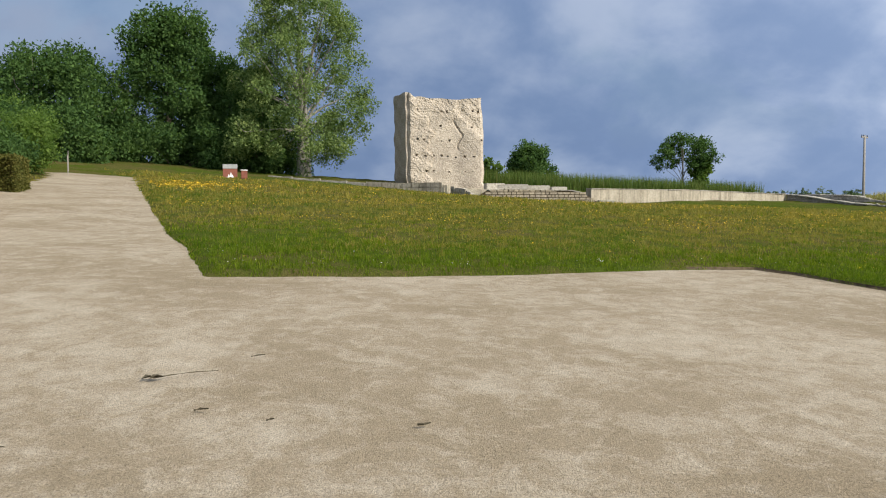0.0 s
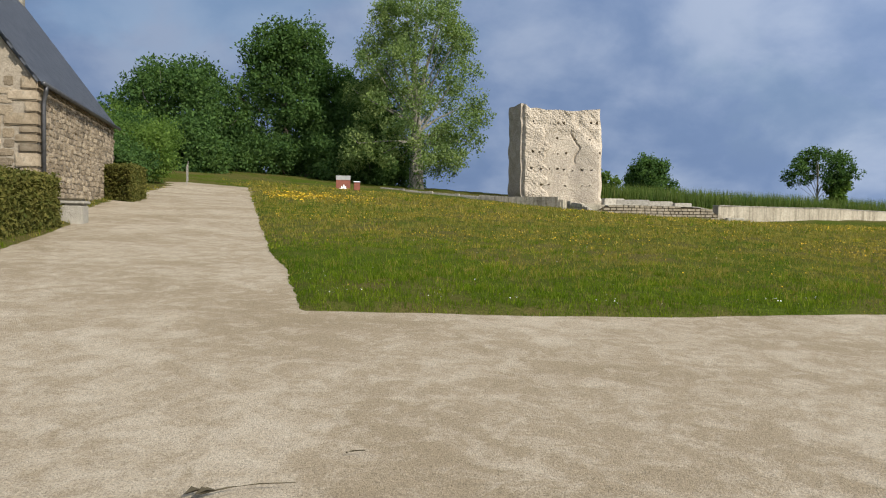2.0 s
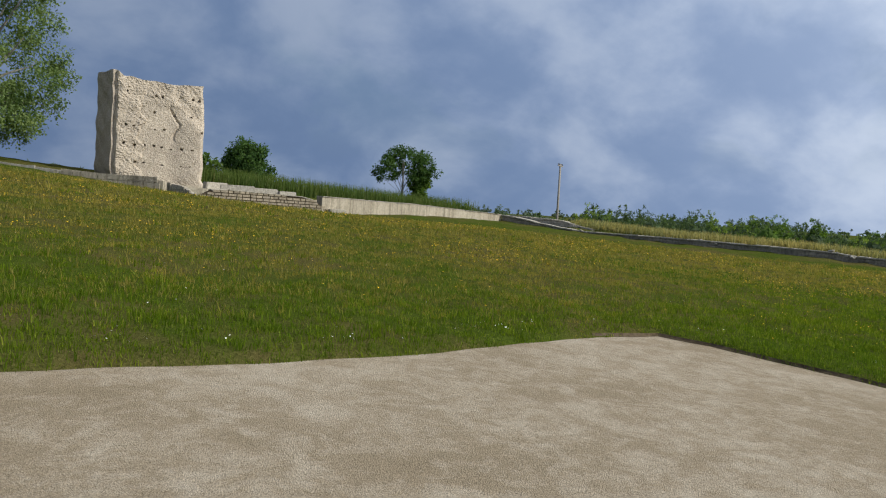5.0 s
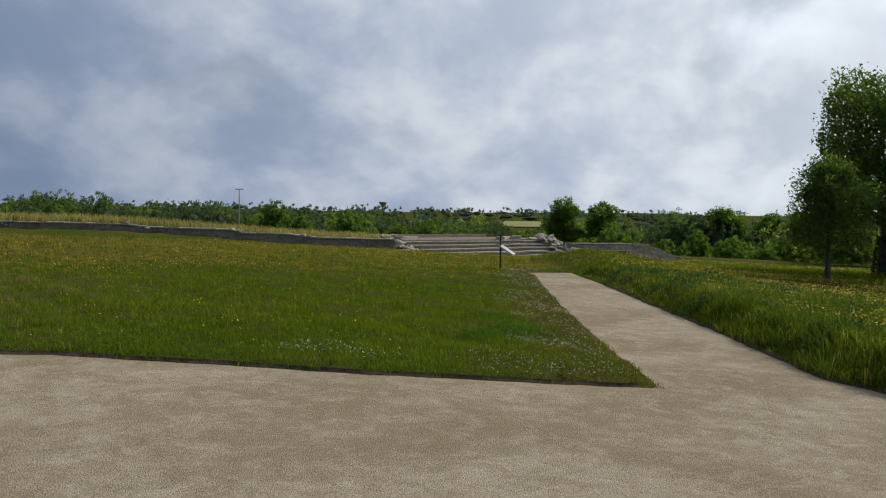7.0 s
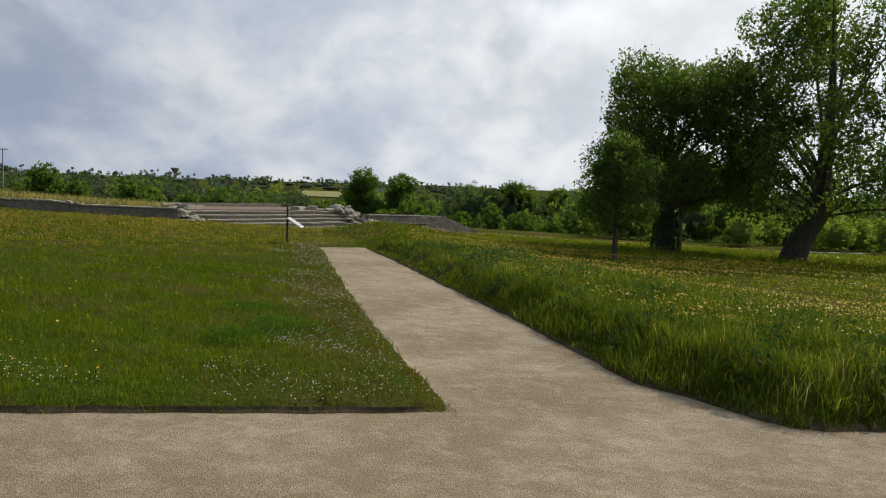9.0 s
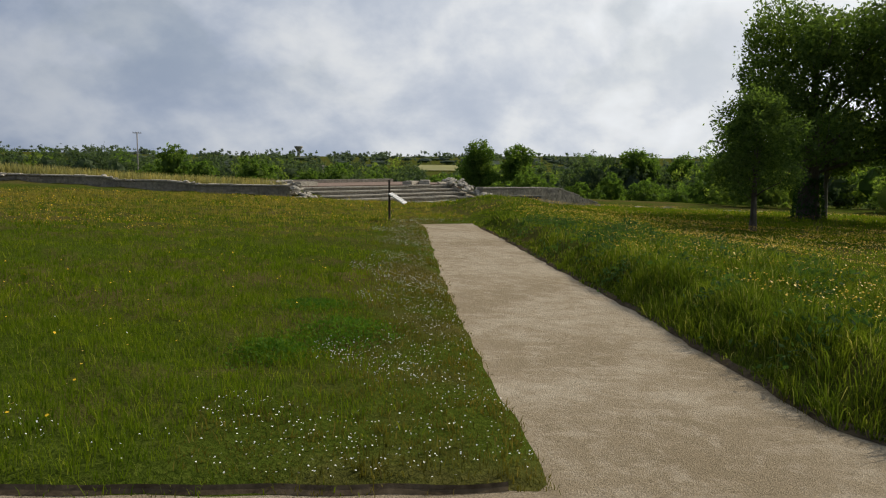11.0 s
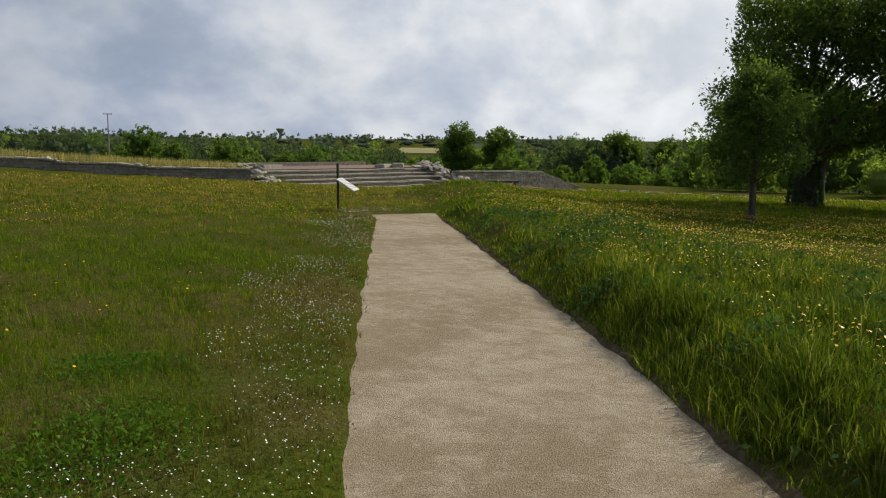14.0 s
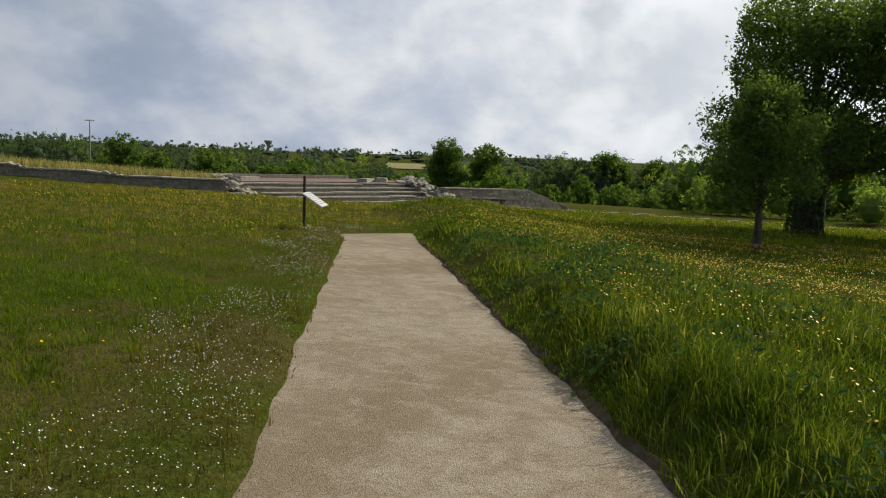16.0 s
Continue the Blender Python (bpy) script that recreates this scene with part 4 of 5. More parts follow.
# ---- trees, hedges and woods ----
def leaf_quads(P, size, rng, up=0.25):
    """Small bent leaf sprays: two triangles each, turned every way."""
    n = len(P)
    a = rng.normal(size=(n, 3))
    a /= np.linalg.norm(a, axis=1)[:, None]
    b = rng.normal(size=(n, 3))
    b[:, 2] *= 0.6
    b -= a * (a * b).sum(1)[:, None]
    b /= np.linalg.norm(b, axis=1)[:, None]
    s = (size * rng.uniform(0.55, 1.3, n))[:, None]
    bend = np.cross(a, b) * s * rng.uniform(-0.3, 0.3, n)[:, None]
    co = np.stack([P - a * s, P - b * s * 0.55 + bend, P + a * s, P + b * s * 0.55 + bend], 1).reshape(-1, 3)
    q = np.arange(n * 4).reshape(n, 4)
    return co, q


def crown_points(lobes, n, rng, shell=0.55, loose=0.16):
    """Places of leaves: mostly near the skin of overlapping lobes, in small tufts with gaps."""
    lobes = np.array(lobes, float)
    wgt = lobes[:, 3] ** 2
    tufts = max(8, n // 14)
    k = rng.choice(len(lobes), tufts, p=wgt / wgt.sum())
    d = rng.normal(size=(tufts, 3))
    d /= np.linalg.norm(d, axis=1)[:, None]
    r = lobes[k, 3] * (shell + (1.06 - shell) * rng.random(tufts) ** 0.45)
    c = lobes[k, :3] + d * r[:, None] * np.array([1, 1, 0.85])
    j = rng.integers(0, tufts, n)
    spread = lobes[k[j], 3] * loose + 0.05
    return c[j] + rng.normal(size=(n, 3)) * spread[:, None]


def make_lobes(rng, cx, cy, z0, z1, rx, count, r, top=1.0, low=0.75):
    """Lobes over an egg-shaped crown between the heights z0 and z1."""
    out = []
    for i in range(count):
        t = (i + rng.random()) / count
        w = rx * (low + (1 - low) * math.sin(math.pi * min(1, t * 1.15 + 0.1))) * math.sqrt(max(0.05, 1 - max(0, t - 0.35) ** 2 * 2.1 * top))
        ang = i * 2.4 + rng.uniform(-0.5, 0.5)
        rad = w * math.sqrt(rng.uniform(0.15, 1)) * 0.82
        out.append((cx + rad * math.cos(ang), cy + rad * math.sin(ang), z0 + (z1 - z0 - r) * t + r * 0.4, r * rng.uniform(0.65, 1.2)))
    return out


def tree(name, label, x, y, lobes, trunk_r, fork, n, size, leaf, bark, seed, lean=(0, 0), ivy=0.0, base=None, limbs=14, shell=0.55):
    rng = np.random.default_rng(seed)
    z = ground_at(x, y) if base is None else base
    owner = thing(name, label, "tree", (x, y, z))
    L = [(lx - x, ly - y, lz - z, r) for lx, ly, lz, r in lobes]
    hi = max(l[2] for l in L)
    tx, ty = lean
    pts = [(0, 0, -0.3), (0.02, 0, 0.25), (tx * 0.3, ty * 0.3, fork * 0.5), (tx, ty, fork), (tx * 1.3 + rng.uniform(-.3, .3), ty * 1.3, (fork + hi) / 2), (tx * 1.2, ty, hi)]
    rad = [trunk_r * 1.55, trunk_r * 1.15, trunk_r, trunk_r * 0.85, trunk_r * 0.36, trunk_r * 0.06]
    bm = tube_bm(pts, rad, 12)
    for v in bm.verts:
        v.co += Vector(rng.uniform(-0.07, 0.07, 3)) * trunk_r
    part("trunk", bm, bark, owner, "", True)
    order = sorted(range(len(L)), key=lambda i: -L[i][3])[:limbs]
    for i in order:
        lx, ly, lz, r = L[i]
        s = fork * rng.uniform(0.75, 1.0) + max(0, (lz - fork)) * rng.uniform(0.1, 0.4)
        u = np.clip((s - fork) / max(hi - fork, 0.1), 0, 1)
        sx, sy = tx * (1 + 0.2 * u), ty
        mid = ((sx + lx) / 2 + rng.uniform(-.3, .3), (sy + ly) / 2 + rng.uniform(-.3, .3), s * 0.45 + lz * 0.55 + 0.1 * r)
        q = trunk_r * rng.uniform(0.14, 0.28) * (1 - 0.5 * u)
        part("limb", tube_bm([(sx, sy, s), ((sx * 2 + mid[0]) / 3, (sy * 2 + mid[1]) / 3, (s * 1.4 + mid[2]) / 2.4), mid, (lx, ly, lz), (lx * 1.12, ly * 1.12, lz + r * 0.5)], [q, q * 0.85, q * 0.6, q * 0.3, q * 0.08], 6), bark, owner, "", True)
    P = crown_points(L, n, rng, shell)
    crown = new("crown", mesh_np("crown", *leaf_quads(P, size, rng), leaf))
    crown.parent = owner
    if ivy:
        t, a = rng.random(int(900 * ivy)), rng.uniform(0, 6.28, int(900 * ivy))
        rr = trunk_r * (1.5 - 0.45 * t) + 0.08 * rng.random(len(t))
        I = np.stack([tx * t + rr * np.cos(a), ty * t + rr * np.sin(a), fork * ivy * t], 1)
        iv = tagged(new("ivy", mesh_np("ivy", *leaf_quads(I, 0.11, rng), LEAF_DARK)), "ivy climbing the trunk")
        iv.parent = owner
    return owner


def bush(name, label, lobes, n, size, leaf, seed, x=None, y=None):
    rng = np.random.default_rng(seed)
    x, y = (lobes[0][0], lobes[0][1]) if x is None else (x, y)
    owner = thing(name, label, "bush", (x, y, ground_at(x, y)))
    z = owner.location.z
    L = [(a - x, b - y, c - z, r) for a, b, c, r in lobes]
    st = bmesh.new()
    for a, b, c, r in L[:6]:
        tube_bm([(a * 0.3, b * 0.3, -0.1), (a * 0.7, b * 0.7, c * 0.5), (a, b, c)], [0.06, 0.04, 0.015], 6, st)
    part("stems", st, BARK, owner)
    lv = new("foliage", mesh_np("foliage", *leaf_quads(crown_points(L, n, rng, 0.5), size, rng), leaf))
    lv.parent = owner
    return owner


def clipped_hedge(label, corners, z0, h, seed, n):
    """A trimmed hedge over a four-cornered plan: twiggy core and a skin of small leaves."""
    rng = np.random.default_rng(seed)
    owner = thing("clipped_hedge", label, "hedge")
    c = [Vector(p) for p in corners]
    bm = bmesh.new()
    mid = sum(c, Vector((0, 0))) / 4
    lo = [bm.verts.new((*(mid + (p - mid) * 0.93), z0 - 0.1)) for p in c]
    hi = [bm.verts.new((*(mid + (p - mid) * 0.93), z0 + h - 0.06)) for p in c]
    bm.faces.new(hi)
    for i in range(4):
        bm.faces.new((lo[i], lo[(i + 1) % 4], hi[(i + 1) % 4], hi[i]))
    part("core", bm, TWIG, owner)
    P = []
    for i in range(4):
        a, b = c[i], c[(i + 1) % 4]
        k = int(n * (b - a).length)
        t, w = rng.random(k), rng.random(k)
        P.append(np.stack([a.x + (b.x - a.x) * t, a.y + (b.y - a.y) * t, z0 + h * w], 1))
    k = int(n * (c[1] - c[0]).length * 1.0)
    s, t = rng.random(k), rng.random(k)
    top = (np.array(c[0])[None] * ((1 - s) * (1 - t))[:, None] + np.array(c[1])[None] * (s * (1 - t))[:, None]
           + np.array(c[2])[None] * (s * t)[:, None] + np.array(c[3])[None] * ((1 - s) * t)[:, None])
    P.append(np.concatenate([top, np.full((k, 1), z0 + h)], 1))
    P = np.concatenate(P)
    P += rng.normal(size=P.shape) * 0.045
    lv = new("leaves", mesh_np("leaves", *leaf_quads(P, 0.043, rng), LEAF_HEDGE))
    lv.parent = owner


R = random.Random(12)
# the row of trees beyond the road
tree("broad_tree", "broad dense dark green tree by the road", -29.5, 70, make_lobes(R, -28.6, 70, 3.4, 14.6, 8.3, 70, 1.65, 0.6), 0.42, 3.2, 42000, 0.17, LEAF_DARK, BARK_GREY, 1, limbs=18)
tree("tall_tree", "tall dense dark green tree in the row", -19.8, 73.5, make_lobes(R, -19.8, 73.5, 3.5, 18.6, 6.6, 76, 1.65, 1.0), 0.45, 3.5, 46000, 0.17, LEAF_DARK, BARK, 2)
tree("low_tree", "dense mid-green tree in the row", -14.6, 75, make_lobes(R, -14.8, 75, 3.6, 14.5, 4.2, 44, 1.35), 0.35, 3.0, 26000, 0.17, LEAF_DARK, BARK, 12)
tree("airy_tree", "tall airy pale green tree with an ivy-clad trunk", -7.4, 67.6, make_lobes(R, -7.6, 68.2, 4.8, 20.0, 7.0, 96, 1.1, 0.9, 0.9), 0.52, 4.4, 52000, 0.115, LEAF_ASH, BARK_GREY, 3, ivy=1.0, limbs=30, shell=0.45)
tree("middle_tree", "fresh green tree between the taller ones", -11.5, 71, make_lobes(R, -11.8, 71, 4.6, 13.0, 3.4, 30, 1.2), 0.28, 2.6, 18000, 0.16, LEAF_DARK, BARK, 4)
tree("edge_tree", "green tree standing behind the house", -24.5, 62, make_lobes(R, -24.2, 61.5, 3.2, 8.4, 3.4, 30, 1.2), 0.25, 1.8, 17000, 0.16, LEAF_DARK, BARK_GREY, 5)
for k, (bx, by, br, bh) in enumerate(((-17.2, 37.0, 1.0, 2.6), (-18.4, 40.0, 1.2, 3.3), (-20.0, 43.2, 1.3, 3.6), (-21.6, 47.0, 1.5, 3.8), (-16.2, 33.5, 0.8, 2.2))):
    z = ground_at(bx, by)
    lob = [(bx + R.uniform(-br, br), by + R.uniform(-br, br), z + R.uniform(0.3, bh - 0.6), br * R.uniform(0.45, 0.75)) for _ in range(14)]
    bush("roadside_bush", "loose bright green shrub beside the road", lob, 11000, 0.085, LEAF_MID if k % 2 else LEAF_DARK, 30 + k, bx, by)
# undergrowth below the row of trees
for k, (bx, by, br, bh) in enumerate(((-23, 68, 2.2, 3.0), (-18, 70, 2.4, 3.8), (-14, 70, 2.0, 4.0), (-10.6, 69.5, 1.6, 3.0), (-27, 66, 2.2, 3.0), (-32, 64, 2.6, 3.6))):
    z = ground_at(bx, by)
    lob = [(bx + R.uniform(-br, br), by + R.uniform(-br, br), z + R.uniform(0.2, bh - 0.8), br * R.uniform(0.4, 0.6)) for _ in range(14)]
    bush("undergrowth", "dark green undergrowth below the trees", lob, 7000, 0.15, LEAF_DARK, 40 + k, bx, by)
# beyond the ruin
z = ground_at(15.2, 90)
bush("round_bush", "rounded dark green bush behind the ruin", make_lobes(R, 15.2, 90, 2.6, 8.0, 3.0, 36, 0.95), 14000, 0.16, LEAF_DARK, 50, 15.2, 90)
bush("round_bush", "small dark bush beside the tower foot", [(8.6 + R.uniform(-.6, .6), 74 + R.uniform(-.5, .5), R.uniform(2.6, 4.6), 0.8) for _ in range(8)], 2000, 0.22, LEAF_OAK, 51, 8.6, 74)
tree("small_tree", "small round-crowned tree with several bare stems", 29.6, 81, make_lobes(R, 30.0, 81, 4.6, 8.4, 4.1, 44, 0.6), 0.14, 0.7, 8500, 0.12, LEAF_DARK, BARK_GREY, 6, limbs=16, base=2.4)
bush("ivy_clump", "leafy clump at the foot of the small tree", [(31.0 + R.uniform(-.6, .6), 80.6, R.uniform(3.0, 5.4), 0.7) for _ in range(8)], 2000, 0.2, LEAF_MID, 52, 31.0, 80.6)

# oaks east of the path
tree("young_tree", "young dark green tree with a thin trunk", 32.5, 0.4, make_lobes(R, 32.6, 0.3, 0.8, 4.2, 1.6, 46, 0.42), 0.11, 0.9, 16000, 0.06, LEAF_OAK, BARK, 7, limbs=18)
tree("old_oak", "old broad dark oak with ivy on its trunk", 47.1, -4.7, make_lobes(R, 46.9, -5.3, 1.5, 9.5, 5.4, 72, 1.1, 0.72, 0.95), 0.50, 2.4, 54000, 0.105, LEAF_OAK, BARK, 8, ivy=0.9, limbs=26)
tree("leaning_oak", "great spreading oak with a leaning trunk", 43.8, -10.6, make_lobes(R, 43.4, -12.2, 0.9, 13.4, 6.9, 120, 1.0, 0.72, 1.0), 0.58, 2.4, 50000, 0.11, LEAF_OAK, BARK, 9, lean=(-0.3, -1.0), limbs=20, shell=0.6)
tree("pale_stem_tree", "thin pale-barked tree behind the oak", 48.8, -5.9, make_lobes(R, 49.6, -7.0, 1.2, 4.4, 1.8, 16, 0.7), 0.14, 1.6, 4500, 0.13, LEAF_SUNLIT, BARK_GREY, 10, limbs=12)

# hedges beside the house
clipped_hedge("trimmed brown-green hedge in front of the house", [(-9.9, 17.6), (-8.95, 16.9), (-7.45, 11.3), (-8.5, 11.0)], 1.06, 1.15, 3, 2600)
clipped_hedge("trimmed square hedge at the corner of the house", [(-13.4, 27.4), (-12.2, 26.9), (-12.9, 29.4), (-14.0, 29.5)], 1.78, 1.25, 4, 2600)


# the woods of the valley: many crowns, told apart only as clumps
def woods(name, label, spots, per, size, leaf, seed):
    rng = np.random.default_rng(seed)
    P, B = [], []
    for x, y, z0, z1, r in spots:
        h = z1 - z0
        lobes = []
        for t in np.linspace(0, 1, 14):
            a, rad = rng.uniform(0, 2 * np.pi), r * 0.72 * math.sqrt(1 - 0.85 * t * t) * math.sqrt(rng.uniform(0.2, 1))
            lobes.append((x + rad * math.cos(a), y + rad * math.sin(a), z0 + h * (0.22 + 0.64 * t), r * rng.uniform(0.30, 0.46)))
        P.append(crown_points(lobes, per, rng, 0.86, 0.09))
        # a lumpy inner body, so that a crown is not seen through
        a, b = np.meshgrid(np.linspace(0, 2 * np.pi, 9)[:-1], np.linspace(0.12, np.pi - 0.12, 6))
        lump = 1 + rng.uniform(-0.18, 0.18, a.shape)
        B.append(np.stack([x + 0.48 * r * lump * np.sin(b) * np.cos(a), y + 0.48 * r * lump * np.sin(b) * np.sin(a), z0 + h * (0.42 + 0.30 * lump * np.cos(b))], -1).reshape(-1, 3))
    P, B = np.concatenate(P), np.concatenate(B)
    co, q = leaf_quads(P, size, rng)
    i = np.arange(48).reshape(6, 8)
    one = np.stack([i[:-1], np.roll(i, -1, 1)[:-1], np.roll(i, -1, 1)[1:], i[1:]], -1).reshape(-1, 4)
    body = (np.arange(len(spots)) * 48)[:, None, None] + one[None]
    body = body.reshape(-1, 4) + len(co)
    tri = np.concatenate([q[:, :3], body[:, :3], body[:, [0, 2, 3]]])
    ob = new(name, mesh_np(name, np.concatenate([co, B]), tri, leaf))
    return tagged(ob, label, "woods", kind="stuff")


def ring(rng, az0, az1, d0, d1, count, top0, top1, r0, r1):
    """Trees between two bearings (clockwise from +y) and distances, with their tops between two heights."""
    out = []
    for _ in range(count):
        a, d = radians(rng.uniform(az0, az1)), rng.uniform(d0, d1)
        x, y = 8 + d * math.sin(a), 6 + d * math.cos(a)
        z = float(lie(np.array([x]), np.array([y]))[0])
        out.append((x, y, z, max(rng.uniform(top0, top1), z + 4), rng.uniform(r0, r1)))
    return out


fa, fd = np.meshgrid(np.radians(np.linspace(76.6, 80.4, 16)), np.linspace(600, 800, 10))
fxy = np.stack([8 + fd * np.sin(fa), 6 + fd * np.cos(fa)], -1)
fi = np.arange(fd.size).reshape(fd.shape)
tagged(new("hay_field", mesh_np("hay_field", np.concatenate([fxy, (lie(fxy[..., 0], fxy[..., 1]) + 0.8)[..., None]], -1).reshape(-1, 3),
                                np.stack([fi[:-1, :-1], fi[1:, :-1], fi[1:, 1:], fi[:-1, 1:]], -1).reshape(-1, 4), FIELD)),
       "far sunlit yellow-green hay field on a slope", "field", kind="structure")
W = random.Random(77)
valley = (ring(W, 33, 49, 190, 280, 60, 4.8, 7.4, 4, 6.5) + ring(W, 49, 57, 190, 280, 30, 3.2, 4.8, 4, 6.5) + ring(W, 57, 68, 170, 270, 60, 0.4, 2.6, 4, 6.5)
          + ring(W, 66, 98, 180, 290, 135, -2.4, 1.2, 4, 6.5) + ring(W, 87, 98, 150, 200, 24, -0.5, 4.0, 4, 6) + ring(W, 97, 128, 105, 150, 44, 1.0, 6.5, 4, 6))
# a gap in the woods lets a hay field show
valley = [(x, y, z, min(top, -2.4) if 77.2 < math.degrees(math.atan2(x - 8, y - 6)) < 80.0 else top, r) for x, y, z, top, r in valley]
W.shuffle(valley)
cut = len(valley) // 5
woods("valley_woods", "dense dark green woods in the valley, greyed by painted haze", valley[: 4 * cut], 1150, 0.40, LEAF_FAR_HAZE, 1)
woods("fresh_woods", "fresh green trees among the valley woods", valley[4 * cut : 9 * cut // 2], 1300, 0.38, LEAF_MID, 7)
woods("pale_woods", "pale trees among the valley woods, sunlight put into their leaf colour", valley[9 * cut // 2 :], 1300, 0.38, LEAF_SUNLIT, 8)
woods("near_woods", "sunlit green trees and shrubs below the theatre", ring(W, 58, 104, 120, 165, 40, -6.0, -2.2, 2.5, 4), 1500, 0.36, LEAF_MID, 2)
woods("sunny_shrubs", "pale shrubs at the edge of the meadow, sunlight put into their leaf colour", ring(W, 98, 124, 90, 112, 34, -1.4, 1.0, 2, 3), 1500, 0.22, LEAF_SUNLIT, 4)
# the hill crowns carry their haze in the leaf colour
woods("far_woods", "far wooded hills, distance haze put into their pale leaf colour", [(x, y, z, z + W.uniform(6, 9), r) for x, y, z, _, r in ring(W, -40, 130, 520, 1500, 560, 5, 12, 10, 24) if not (76 < math.degrees(math.atan2(x, y)) < 81 and math.hypot(x, y) < 820)], 150, 2.2, LEAF_HILL_HAZE, 5)
woods("north_woods", "dark hedgerow beyond the ruin", ring(W, 5, 33, 130, 200, 50, 1.4, 2.8, 3, 5), 800, 0.4, LEAF_FAR_HAZE, 6)
for k, (az, d, top, r) in enumerate(((81.2, 158, 5.4, 4.2), (84.0, 160, 5.2, 4.0), (92.6, 160, 3.8, 4.4), (95.4, 170, 3.2, 4.0))):
    a = radians(az)
    tx, ty = 8 + d * math.sin(a), 6 + d * math.cos(a)
    z = float(lie(np.array([tx]), np.array([ty]))[0])
    lb = [(tx + W.uniform(-r, r) * 0.55, ty + W.uniform(-r, r) * 0.55, W.uniform(top - 8.5, top - 1.4), r * W.uniform(0.3, 0.5)) for _ in range(18)]
    tree("valley_tree", "tall rounded tree rising above the woods", tx, ty, lb, 0.4, 5.0, 12000, 0.26, LEAF_MID, BARK, 60 + k, base=z, ivy=0.6, limbs=6)


# ---- grass and flowers ----
ANCHORS = ((-0.5, 3.0), (-1.2, 4.6), (3.0, 5.3), (6.0, 5.3), (9.0, 5.5))


def reach(x, y):
    return np.min([np.hypot(x - a, y - b) for a, b in ANCHORS], axis=0)


def blades(P, h, w, rng, lean=0.45, segs=2, out=None):
    """Bent grass blades standing at the places P, leaning out of their tufts where a bearing is given."""
    n = len(P)
    a = rng.uniform(0, 2 * np.pi, n)
    b = a + np.pi / 2 + rng.normal(0, 0.5, n)
    if out is not None:
        b = out + rng.normal(0, 0.6, n)
        a = b + np.pi / 2 + rng.normal(0, 0.5, n)
    side = np.stack([np.cos(a), np.sin(a), np.zeros(n)], 1) * w[:, None]
    bend = np.stack([np.cos(b), np.sin(b), np.zeros(n)], 1) * (h * rng.uniform(0.05, 1.0, n) * lean)[:, None]
    up = np.zeros((n, 3))
    up[:, 2] = h
    if segs == 1:
        co = np.stack([P - side, P + side, P + up + bend], 1).reshape(-1, 3)
        return co, np.arange(3 * n).reshape(n, 3)
    m = P + up * 0.6 + bend * 0.35
    tip = P + up * (1 - 0.12 * lean) + bend
    co = np.stack([P - side, P + side, m - side * 0.7, m + side * 0.7, tip], 1).reshape(-1, 3)
    k = (np.arange(n) * 5)[:, None]
    f = np.concatenate([k + np.array([[0, 1, 3]]), k + np.array([[0, 3, 2]]), k + np.array([[2, 3, 4]])])
    return co, f


def scatter(rng, x0, x1, y0, y1, per_m2):
    n = int((x1 - x0) * (y1 - y0) * per_m2)
    return rng.uniform(x0, x1, n), rng.uniform(y0, y1, n)


def inside_site(x, y):
    """On the near side of the long wall, the theatre and the terrace walls."""
    def right_of(p, q, off):
        ex, ey = q[0] - p[0], q[1] - p[1]
        return ((x - p[0]) * ey - (y - p[1]) * ex) / math.hypot(ex, ey) > off
    return right_of(WALL_E, WALL_L, 0.15) & right_of(WALL_L, WALL_RR, 0.2) & (right_of(WALL_S, WALL_E, 0.2) | (x < 14.5)) & ((y < 54) | (x > 14))


def bank_side(x, y):
    """South of the path, where the grass is left tall."""
    return (y < 3.9 + (x - 9.2) * 0.285) & (x > 7.4)


def tufted(rng, x0, x1, y0, y1, per_m2, spread, each):
    """Places of blades gathered in tufts: place, bearing from the tuft's middle and a number that the tuft shares."""
    n = int((x1 - x0) * (y1 - y0) * per_m2)
    m = max(1, n // each)
    cx, cy, share = rng.uniform(x0, x1, m), rng.uniform(y0, y1, m), rng.random(m)
    k = rng.integers(0, m, n)
    dx, dy = rng.normal(0, spread, n), rng.normal(0, spread, n)
    return cx[k] + dx, cy[k] + dy, np.arctan2(dy, dx), share[k]


